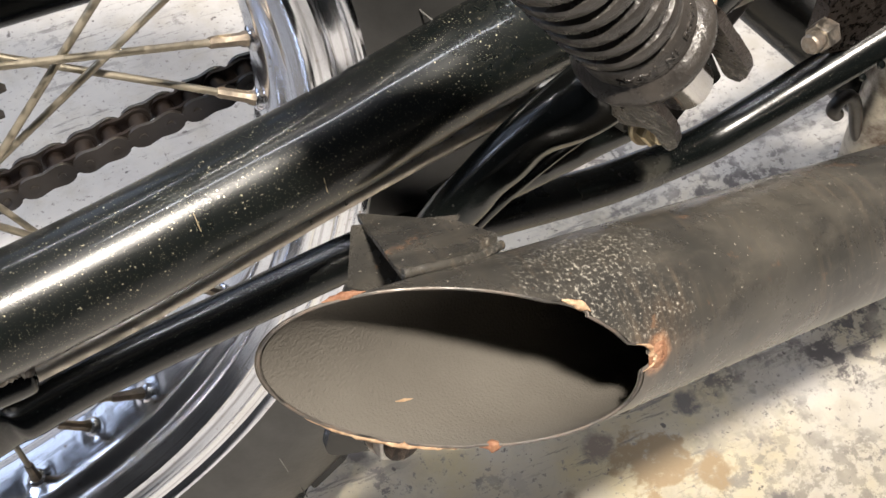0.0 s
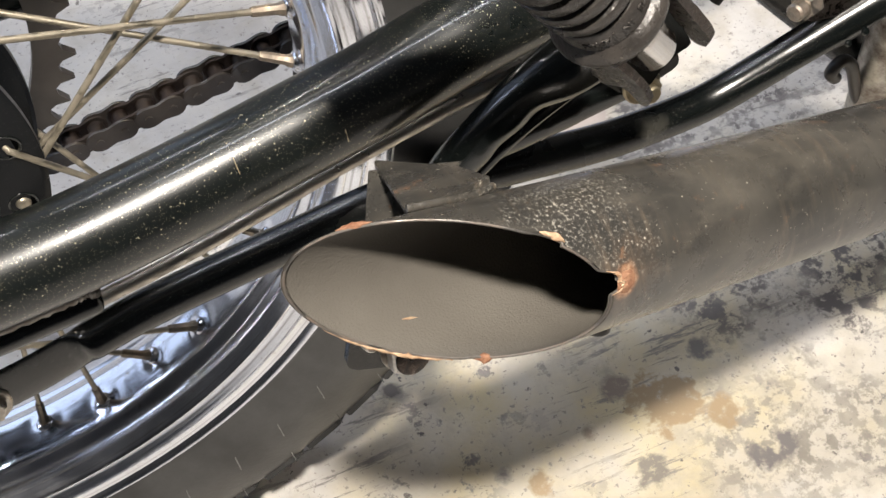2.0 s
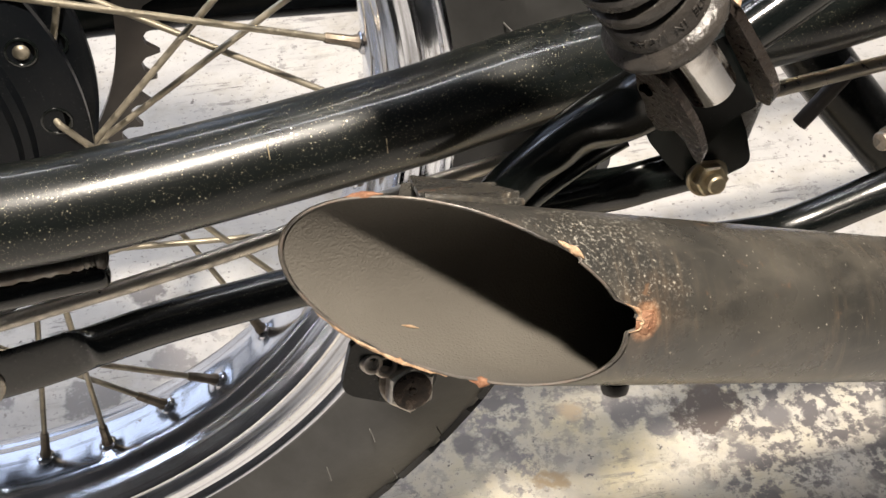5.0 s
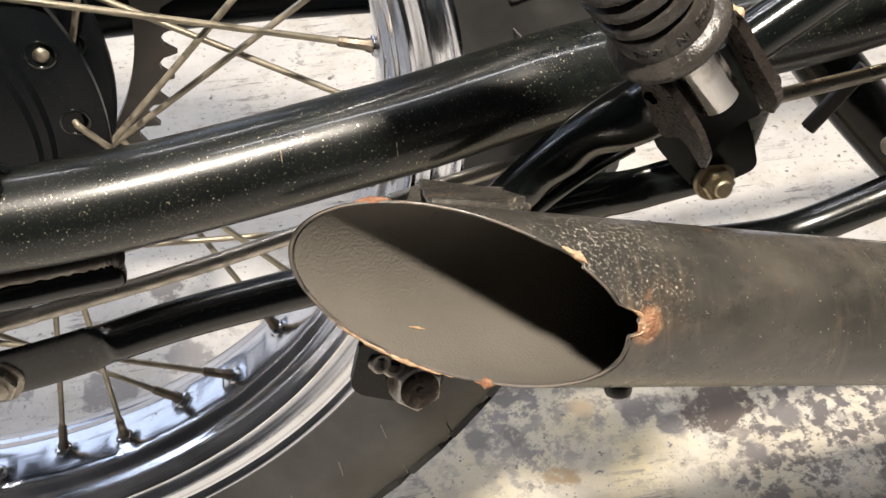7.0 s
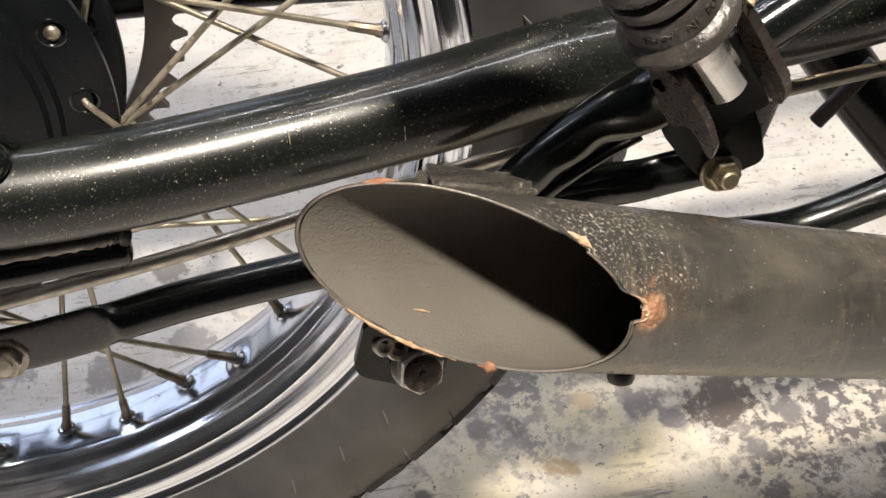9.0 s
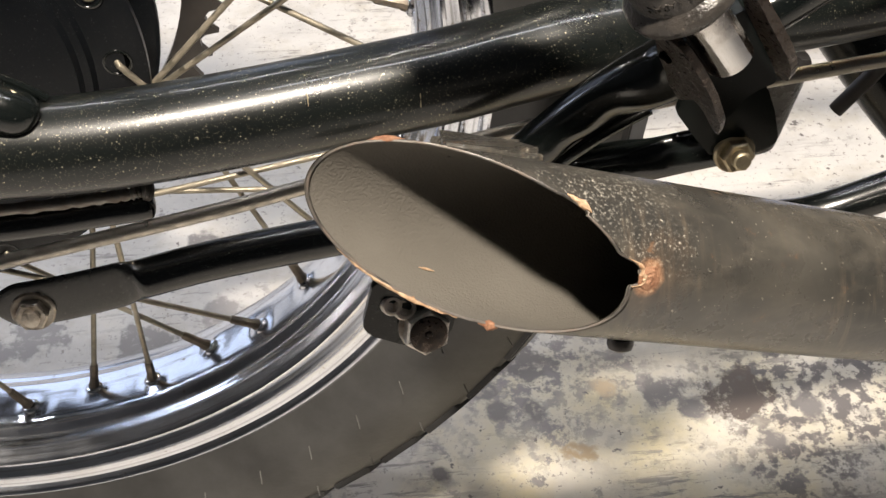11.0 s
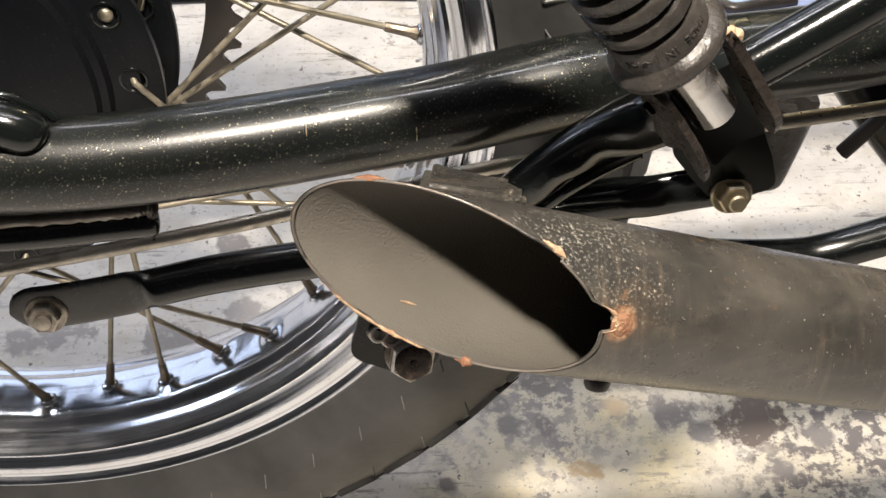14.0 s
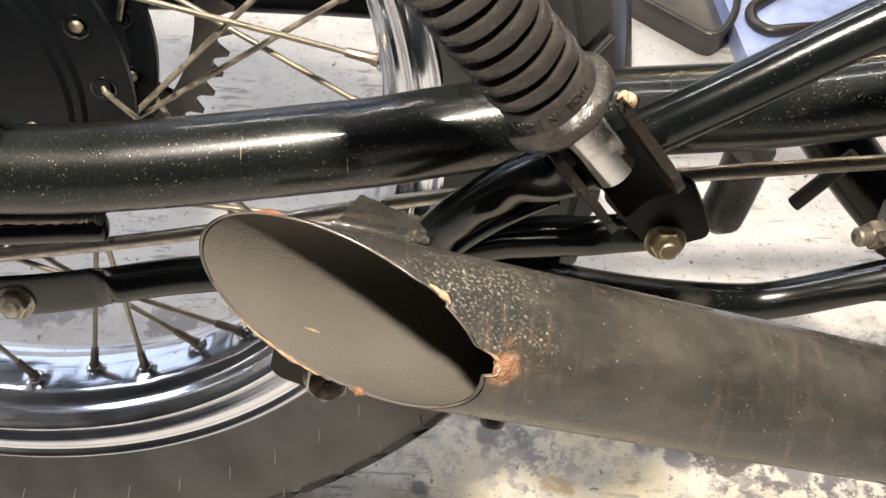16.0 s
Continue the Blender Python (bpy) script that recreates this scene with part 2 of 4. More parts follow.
def make_chrome():
    """Polished chrome with fine turned lines round the wheel, a thin film of dirt and pits."""
    m = Mat("polished_rim_chrome", (0.78, 0.80, 0.83), 0.10, 1.0)
    sep = m.t.nodes.new("ShaderNodeSeparateXYZ")
    m.link(m.co, sep.inputs[0])
    flat = m.t.nodes.new("ShaderNodeCombineXYZ")
    m.link(sep.outputs[0], flat.inputs[0])
    m.link(sep.outputs[2], flat.inputs[2])
    length = m.t.nodes.new("ShaderNodeVectorMath")
    length.operation = "LENGTH"
    m.link(flat.outputs[0], length.inputs[0])
    turned = m.t.nodes.new("ShaderNodeCombineXYZ")
    m.link(length.outputs["Value"], turned.inputs[0])
    m.link(sep.outputs[1], turned.inputs[1])
    lines = m.t.nodes.new("ShaderNodeTexNoise")
    lines.inputs["Scale"].default_value, lines.inputs["Detail"].default_value = 900.0, 5.0
    m.link(turned.outputs[0], lines.inputs["Vector"])
    fine = lines.outputs["Fac"]
    m.rough(m.mix(0.5, m.ramp(fine, (0.35, 0.13), (0.70, 0.33)), m.ramp(m.noise(60.0, 6, 0.65), (0.35, 0.06), (0.75, 0.24))))
    pits = m.ramp(m.noise(420.0, 4, 0.65), (0.64, 0.0), (0.70, 1.0))
    film = m.ramp(m.noise(40.0, 6, 0.65), (0.45, 0.0), (0.75, 0.35))
    grooves = m.ramp(fine, (0.56, 0.0), (0.66, 0.55))
    c = m.mix(film, (0.82, 0.85, 0.92), (0.52, 0.50, 0.48))
    m.colour(m.mix(pits, m.mix(grooves, c, (0.33, 0.32, 0.32)), (0.30, 0.23, 0.16)))
    m.bump(m.mix(0.35, m.noise(55.0, 3, 0.5), fine), 0.10, 0.0008)
    return m.m


def make_metal(name, c, rough, dirt, scale=60.0):
    m = Mat(name, c, rough, 1.0)
    g = m.ramp(m.noise(scale, 6, 0.65), (0.42, 0.0), (0.66, 1.0))
    m.colour(m.mix(g, c, dirt))
    m.rough(m.ramp(m.noise(scale, 6, 0.65), (0.35, rough), (0.7, min(1, rough + 0.35))))
    m.metal(m.ramp(g, (0.2, 1.0), (0.9, 0.35)))
    m.bump(m.noise(scale * 5, 4), 0.25, 0.0006)
    return m.m


def make_rubber(name, c, rough):
    m = Mat(name, c, rough)
    d = tuple(min(1, v * 2.0 + 0.008) for v in c)
    m.colour(m.ramp(m.noise(26.0, 6, 0.6), (0.35, c), (0.75, d)))
    m.rough(m.ramp(m.noise(40.0, 5), (0.3, rough * 0.85), (0.7, min(1, rough * 1.2))))
    m.bump(m.noise(350.0, 4), 0.22, 0.0006)
    return m.m


def make_peg_rubber():
    """Aged rubber with a lumpy, slightly shiny skin and brown dust."""
    m = Mat("peg_rubber", (0.03, 0.027, 0.024), 0.36)
    c = m.ramp(m.noise(60.0, 6, 0.65), (0.35, (0.024, 0.0218, 0.0200)), (0.75, (0.060, 0.053, 0.047)))
    m.colour(m.mix(m.ramp(m.noise(500.0, 3, 0.6), (0.66, 0.0), (0.74, 0.35)), c, (0.20, 0.175, 0.14)))
    m.rough(m.ramp(m.noise(90.0, 5, 0.6), (0.3, 0.20), (0.7, 0.38)))
    m.bump(m.noise(420.0, 4, 0.6), 0.60, 0.0009)
    return m.m


FLOOR = make_floor()
ARM = make_black_paint("dusty_gloss_black", (0.92, 0.86, 0.62), 0.29, 0.90, 0.34, 0.36)
GLOSS = make_black_paint("gloss_black", (0.6, 0.58, 0.52), 0.15, 0.12, 0.60)
STAY = make_black_paint("worn_satin_black", (0.6, 0.58, 0.50), 0.24, 0.30, 0.55, 0.0, (0.3478, -0.0640, 0.2500))
NIPPLE = make_metal("brown_tarnished_nipple", (0.25, 0.213, 0.17), 0.32, (0.13, 0.105, 0.080), 160.0)
SATIN = make_black_paint("satin_black", (0.5, 0.48, 0.44), 0.24, 0.22, 0.18)
FLAT = make_black_paint("flat_black", (0.4, 0.38, 0.34), 0.22, 0.03, 0.07)
# blue in this black stands in for the daylight it reflects
HUB = make_black_paint("black_enamel_blue_sheen", (0.30, 0.30, 0.29), 0.30, 0.16, 0.18, 0.0, None, ((0.0034, 0.0042, 0.0054), (0.0052, 0.0062, 0.0078)))
MUFFLER = make_muffler()
SOOT = make_soot()
RUST = make_rust("orange_rust", (0.16, 0.062, 0.030), (0.33, 0.18, 0.105))
SCALE = make_rust("pale_rust_scale", (0.30, 0.17, 0.09), (0.52, 0.38, 0.25))
CHROME = make_chrome()
BARE = make_metal("scraped_steel", (0.50, 0.48, 0.44), 0.35, (0.10, 0.07, 0.05))
WORN = make_metal("worn_dark_steel", (0.095, 0.077, 0.066), 0.18, (0.026, 0.020, 0.017), 420.0)
BRIGHT = make_metal("scraped_bright_steel", (0.66, 0.63, 0.58), 0.22, (0.30, 0.24, 0.19), 90.0)
ZINC = make_metal("dull_zinc", (0.55, 0.48, 0.34), 0.33, (0.18, 0.13, 0.07))
SPOKE = make_metal("tarnished_spoke_steel", (0.36, 0.325, 0.255), 0.34, (0.25, 0.22, 0.17), 140.0)
NUT = make_metal("brown_plated_steel", (0.40, 0.37, 0.325), 0.26, (0.17, 0.13, 0.10), 120.0)
ROD = make_metal("drawn_steel_rod", (0.44, 0.405, 0.35), 0.26, (0.36, 0.33, 0.28), 220.0)
EDGE = make_metal("rusted_pipe_edge", (0.22, 0.21, 0.195), 0.38, (0.15, 0.118, 0.095), 150.0)
COLLAR = make_metal("polished_collar_steel", (0.66, 0.655, 0.65), 0.05, (0.52, 0.46, 0.40), 22.0)
TYRE = make_rubber("tyre_rubber", (0.027, 0.0268, 0.0263), 0.40)
# the light the whiskers catch is put into a paler rubber colour
NIB = make_rubber("lit_rubber_whisker", (0.10, 0.098, 0.092), 0.5)
PEG = make_peg_rubber()
# dull black for discs that stand in for the shade inside holes
DARK = Mat("hole_shade", (0.0015, 0.0015, 0.0015), 0.9)
DARK.b.inputs["Specular IOR Level"].default_value = 0.0
DARK = DARK.m
PAN = make_rubber("dusty_black_plastic", (0.022, 0.020, 0.018), 0.34)
DUSTY = make_rubber("dust_greyed_black_paint", (0.040, 0.039, 0.037), 0.36)
GREASE = make_rubber("greasy_chain_steel", (0.018, 0.015, 0.013), 0.35)
LINK = make_metal("brown_chain_plate", (0.055, 0.041, 0.035), 0.42, (0.018, 0.014, 0.012))
BLUE = make_rubber("pale_blue_plastic", (0.21, 0.26, 0.42), 0.35)
WALL = Mat("wall_plaster", (0.40, 0.39, 0.37), 0.9)
WALL.colour(WALL.ramp(WALL.noise(2.0, 6), (0.3, (0.11, 0.11, 0.11)), (0.7, (0.15, 0.15, 0.145))))
WALL = WALL.m
CEIL = Mat("ceiling_paint", (0.6, 0.6, 0.6), 0.9)
CEIL.colour(CEIL.ramp(CEIL.noise(1.5, 5), (0.3, (0.13, 0.13, 0.135)), (0.7, (0.17, 0.17, 0.17))))
CEIL = CEIL.m


# ---- building ----
PLACED = {}


def settle(ob, matrix, parent):
    """Puts an object at a pose in the world, under its parent."""
    m = matrix if matrix is not None else Matrix()
    ob.matrix_basis = m
    PLACED[ob.name] = m
    if parent:
        ob.parent = parent
        ob.matrix_parent_inverse = PLACED.get(parent.name, Matrix()).inverted()


def part(name, bm, material, parent=None, label="", matrix=None, smooth=True):
    """Links a bmesh as one mesh object under a thing or a part."""
    me = bpy.data.meshes.new(name)
    bmesh.ops.recalc_face_normals(bm, faces=bm.faces)
    bm.to_mesh(me)
    bm.free()
    me.materials.append(material)
    if smooth:
        me.shade_smooth()
        me.set_sharp_from_angle(angle=radians(38))
    ob = new(name, me)
    settle(ob, matrix, parent)
    if label:
        ob["label"] = label
    return ob


def again(ob, matrix, parent):
    """Another object on the same mesh."""
    o = new(ob.name.split(".")[0], ob.data)
    settle(o, matrix, parent)
    return o


def curve(points, steps=10):
    """A smooth line through the points."""
    p = [Vector(q) for q in points]
    if len(p) == 2:
        return [p[0].lerp(p[1], i / steps) for i in range(steps + 1)]
    p = [2 * p[0] - p[1], *p, 2 * p[-1] - p[-2]]
    out = []
    for i in range(1, len(p) - 2):
        a, b, c, d = p[i - 1:i + 3]
        for k in range(steps):
            t = k / steps
            out.append(0.5 * (2 * b + (c - a) * t + (2 * a - 5 * b + 4 * c - d) * t * t + (3 * b - a - 3 * c + d) * t ** 3))
    out.append(p[-2])
    return out


def frames_along(line):
    """Right and up at each point of a line, carried along without twist."""
    n = len(line)
    tang = [(line[min(i + 1, n - 1)] - line[max(i - 1, 0)]).normalized() for i in range(n)]
    side = tang[0].orthogonal().normalized()
    res = []
    for t in tang:
        side = (side - side.dot(t) * t).normalized()
        res.append((side, t.cross(side)))
    return res


def tube(bm, line, radius, sides=28, caps=True, squash=None):
    """A round bar along a line; radius is a number or a function of 0 to 1; squash(u) gives the (wide, thin) factors and an up vector."""
    line = [Vector(q) for q in line]
    fr = frames_along(line)
    rings = []
    for i, (p, (s, u)) in enumerate(zip(line, fr)):
        w = i / (len(line) - 1)
        r = radius(w) if callable(radius) else radius
        a, b = 1.0, 1.0
        if squash:
            a, b, up = squash(w)
            t = s.cross(u)
            u = (Vector(up) - Vector(up).dot(t) * t).normalized()
            s = u.cross(t)
        rings.append([bm.verts.new(p + r * (a * math.cos(2 * math.pi * k / sides) * s + b * math.sin(2 * math.pi * k / sides) * u)) for k in range(sides)])
    for a, b in zip(rings, rings[1:]):
        for k in range(sides):
            bm.faces.new((a[k], a[(k + 1) % sides], b[(k + 1) % sides], b[k]))
    if caps:
        bm.faces.new(rings[0])
        bm.faces.new(rings[-1])
    return bm


def lathe(bm, profile, sides=96, closed=False):
    """Turns a profile of (radius, offset) round the Y axis."""
    rings = [[bm.verts.new((r * math.sin(2 * math.pi * k / sides), o, -r * math.cos(2 * math.pi * k / sides))) for k in range(sides)] for r, o in profile]
    pairs = list(zip(rings, rings[1:])) + ([(rings[-1], rings[0])] if closed else [])
    for a, b in pairs:
        for k in range(sides):
            bm.faces.new((a[k], a[(k + 1) % sides], b[(k + 1) % sides], b[k]))
    return bm


def plate(bm, outline, thick, bevel=0.0008):
    """A flat sheet from an outline of points in space, thickened evenly."""
    pts = [Vector(p) for p in outline]
    mid = sum(pts, Vector()) / len(pts)
    n = Vector()
    for a, b in zip(pts, pts[1:] + pts[:1]):
        n += (a - mid).cross(b - mid)
    n.normalize()
    pts = [p - n * (p - mid).dot(n) for p in pts]
    lo = [bm.verts.new(p - n * thick / 2) for p in pts]
    hi = [bm.verts.new(p + n * thick / 2) for p in pts]
    bm.faces.new(lo)
    bm.faces.new(hi)
    k = len(pts)
    for i in range(k):
        bm.faces.new((lo[i], lo[(i + 1) % k], hi[(i + 1) % k], hi[i]))
    if bevel:
        edges = [e for e in bm.edges]
        bmesh.ops.bevel(bm, geom=edges, offset=bevel, segments=2, affect="EDGES", clamp_overlap=True)
    return bm


def rounded(points, r, steps=4):
    """An outline with its corners rounded."""
    pts = [Vector(p) for p in points]
    out = []
    for i, p in enumerate(pts):
        a, b = pts[i - 1] - p, pts[(i + 1) % len(pts)] - p
        ra = min(r, a.length * 0.45, b.length * 0.45)
        s, e = p + a.normalized() * ra, p + b.normalized() * ra
        for k in range(steps + 1):
            t = k / steps
            out.append(s * (1 - t) ** 2 + 2 * p * t * (1 - t) + e * t * t)
    return out


def axis_matrix(place, axis, spin=0.0):
    """A pose whose local Z lies along axis."""
    return Matrix.Translation(place) @ Vector(axis).to_track_quat("Z", "Y").to_matrix().to_4x4() @ Matrix.Rotation(spin, 4, "Z")


def disc_stack(bm, rings, sides=24):
    """A turned solid round Z from (radius, height) pairs, closed at both ends."""
    loops = [[bm.verts.new((r * math.cos(2 * math.pi * k / sides), r * math.sin(2 * math.pi * k / sides), h)) for k in range(sides)] for r, h in rings]
    for a, b in zip(loops, loops[1:]):
        for k in range(sides):
            bm.faces.new((a[k], a[(k + 1) % sides], b[(k + 1) % sides], b[k]))
    bm.faces.new(loops[0])
    bm.faces.new(loops[-1])
    return bm


def hex_head(bm, flats, height, washer=0.0, stud=0.0, stud_r=0.0):
    """A hexagon head or nut along Z with an optional flange under it and a stud end above it."""
    z = 0.0
    if washer:
        disc_stack(bm, [(washer, 0), (washer, 0.0012), (washer * 0.92, 0.0020)])
        z = 0.0016
    r = flats / math.sqrt(3)
    disc_stack(bm, [(r * 0.96, z), (r, z + 0.0006), (r, z + height * 0.85), (r * 0.88, z + height)], 6)
    if stud:
        disc_stack(bm, [(stud_r, z + height * 0.9), (stud_r, z + height + stud * 0.85), (stud_r * 0.82, z + height + stud)], 18)
    return bm


def B():
    return bmesh.new()


# ---- the workshop ----
def slab(name, lo, hi, material, label, category):
    bm = B()
    bmesh.ops.create_cube(bm, size=1.0)
    for v in bm.verts:
        v.co = Vector((lo[i] + (v.co[i] + 0.5) * (hi[i] - lo[i]) for i in range(3)))
    return tagged(part(name, bm, material, smooth=False), label, category, kind="structure")


tagged(slab("floor", (-4, -4, -0.12), (5, 5, 0), FLOOR, "white painted concrete floor, stained and worn through in patches", "floor"))
slab("wall_north", (-4, 5, 0), (5, 5.15, 2.9), WALL, "plain grey plaster workshop wall", "wall")
slab("wall_south", (-4, -4.15, 0), (5, -4, 2.9), WALL, "plain grey plaster workshop wall", "wall")
slab("wall_west", (-4.15, -4.15, 0), (-4, 5.15, 2.9), WALL, "plain grey plaster workshop wall", "wall")
slab("wall_east", (5, -4.15, 0), (5.15, 5.15, 2.9), WALL, "plain grey plaster workshop wall", "wall")
slab("ceiling", (-4.15, -4.15, 2.9), (5.15, 5.15, 3.0), CEIL, "plain dark grey workshop ceiling", "ceiling")

# ---- the motorcycle ----
bike = new("motorcycle")
bike.empty_display_size = 0.1
tagged(bike, "small black motorcycle leaning on its stand, dusty, with spoked wheel", "motorcycle")

# rear wheel
WHEEL = Matrix.Translation((0, 0, 0.3125)) @ Matrix.Rotation(radians(-0.7), 4, "Z") @ Matrix.Rotation(radians(-3.5), 4, "X")


def on_wheel(angle, r, off):
    """A place on the wheel: degrees from the ground point towards the front, radius, offset along the axle."""
    a = radians(angle)
    return Vector((r * math.sin(a), off, -r * math.cos(a)))


hub = part("rear_wheel", lathe(B(), [(0.010, -0.034), (0.030, -0.034), (0.034, -0.030), (0.082, -0.027), (0.0835, -0.024), (0.0865, -0.0235), (0.088, -0.0205), (0.1045, -0.0195), (0.1075, -0.017), (0.1075, -0.014), (0.100, -0.011), (0.094, -0.004), (0.092, 0.010), (0.097, 0.0155), (0.1065, 0.0165), (0.1080, 0.0180), (0.1080, 0.0215), (0.098, 0.026), (0.060, 0.031), (0.010, 0.031)], 128), HUB, bike, "black drum brake hub of the rear wheel", WHEEL)
rim_profile = [(0.2405, -0.0325), (0.2420, -0.0340), (0.2416, -0.0358), (0.2400, -0.0364), (0.2384, -0.0358), (0.2374, -0.0342), (0.2368, -0.0332), (0.2350, -0.0326), (0.2318, -0.0320), (0.2308, -0.0325), (0.2300, -0.0334), (0.2288, -0.0337), (0.2276, -0.0330), (0.2256, -0.0314), (0.2240, -0.0306), (0.2232, -0.0310), (0.2222, -0.0311), (0.2211, -0.0299), (0.2198, -0.0270), (0.2186, -0.0252), (0.2176, -0.0232), (0.2172, -0.0206), (0.2166, -0.0188), (0.2156, -0.0174), (0.2142, -0.0158), (0.2130, -0.0141), (0.2123, -0.0120), (0.2120, -0.0095), (0.2119, -0.0070), (0.2118, -0.0035), (0.2118, 0.0)]
PHASE = 2.9


def dimpled(bm):
    """Presses a raised pad with a ring round it into the rim bed at every nipple, and dents the bed a little between them."""
    for v in bm.verts:
        r = math.hypot(v.co.x, v.co.z)
        if r > 0.2145 or abs(v.co.y) > 0.0160:
            continue
        a = math.degrees(math.atan2(v.co.x, -v.co.z))
        k = round((a - PHASE) / 9)
        off = -0.0030 if k % 2 == 0 else 0.0030
        d = math.hypot(radians(a - PHASE - 9 * k) * r, v.co.y - off)
        lift = 0.0010 * math.exp(-(d / 0.0050) ** 4) - 0.0003 * math.exp(-((d - 0.0085) / 0.0028) ** 2)
        lift += 0.00008 * noise.noise(v.co * 90)
        v.co.x -= v.co.x / r * lift
        v.co.z -= v.co.z / r * lift
    return bm


full = rim_profile + [(r, -o) for r, o in reversed(rim_profile[:-1])]
full += [(0.234, 0.0300), (0.221, 0.020), (0.2165, 0.0), (0.221, -0.020), (0.234, -0.0300)]
part("rim", dimpled(lathe(B(), full, 520, True)), CHROME, hub, "polished chrome rim with stepped flanges", WHEEL)

tyre_half = [(0.232, -0.028), (0.238, -0.0335), (0.243, -0.0372), (0.249, -0.0400), (0.258, -0.0440), (0.270, -0.0460), (0.281, -0.0455), (0.2895, -0.0440), (0.2935, -0.0428), (0.2975, -0.0405), (0.3045, -0.030), (0.3095, -0.017), (0.3125, 0.0)]
part("tyre", lathe(B(), tyre_half + [(r, -o) for r, o in reversed(tyre_half[:-1])] + [(0.226, 0.02), (0.222, 0.0), (0.226, -0.02)], 200, True), TYRE, hub, "worn grey-black rubber tyre", WHEEL)

# moulding whiskers on the sidewall
for i in range(104):
    low = i % 2
    a = 1.5 + 360 / 104 * i + 0.8 * noise.noise(Vector((i * 0.7, 0, 0)))
    r0, o0, long_ = ((0.259, -0.0444, 0.0075), (0.2865, -0.0447, 0.0055))[low]
    bm = tube(B(), [on_wheel(0, r0, o0 + 0.001), on_wheel(0.02, r0 + 0.0006, o0 - long_ * 0.3), on_wheel(0.05, r0 + 0.0013, o0 - long_ * 0.65), on_wheel(0.06, r0 + 0.0017, o0 - long_ * 0.95)], 0.00030, 6)
    part("moulding_nib", bm, NIB, hub, "", WHEEL @ Matrix.Rotation(radians(-a), 4, "Y"))
# tread blocks along the shoulder, with gaps between them
block = None
for i in range(60):
    m = WHEEL @ Matrix.Rotation(radians(-6 * i), 4, "Y")
    if block is None:
        bm = B()
        plate(bm, [on_wheel(-2.5, 0.2945, -0.0428), on_wheel(2.1, 0.2945, -0.0428), on_wheel(2.7, 0.3060, -0.0290), on_wheel(-1.9, 0.3060, -0.0290)], 0.0050, 0.0008)
        block = part("tread_block", bm, TYRE, hub, "", m)
    else:
        again(block, m, hub)
# raised outlines of sidewall letters, too worn to read: plain open boxes
for i in range(12):
    w = (1.0, 0.5, 0.9)[i % 3]
    box_ = [on_wheel(-w, 0.260, -0.0449), on_wheel(w, 0.260, -0.0449), on_wheel(w, 0.278, -0.0459), on_wheel(-w, 0.278, -0.0459)]
    part("sidewall_mark", tube(B(), rounded(box_ + [box_[0]], 0.002), 0.0009, 6), DUSTY, hub, "", WHEEL @ Matrix.Rotation(radians(-(93 + 3.0 * i)), 4, "Y"))

# forty crossed spokes: on each flange every second one is hooked in from outside, the others from inside
FLANGE = {-1: (-0.0196, -0.0150), 1: (0.0160, 0.0215)}
LEAD = {(-1, 1): 34.4, (-1, -1): -37.6, (1, 1): 32.0, (1, -1): -40.0}


def spoke_mesh(side, lead):
    near_face, far_face = FLANGE[side]
    hooked = (lead > 0) == (side < 0)
    y = near_face - 0.0016 if hooked else far_face + 0.0014
    h = on_wheel(LEAD[side, lead], 0.0967, y)
    n = on_wheel(0, 0.2105, -0.0030 if side < 0 else 0.0030)
    n0 = n + (h - n).normalized() * 0.0140
    root = Vector((h.x, far_face if hooked else near_face, h.z))
    bend = root.lerp(h, 0.8)
    line = [root, bend, h + (n0 - h) * 0.008, h + (n0 - h) * 0.03, n0]
    bm = tube(B(), line, 0.00135, 12)
    return bm, root, n, n0, hooked


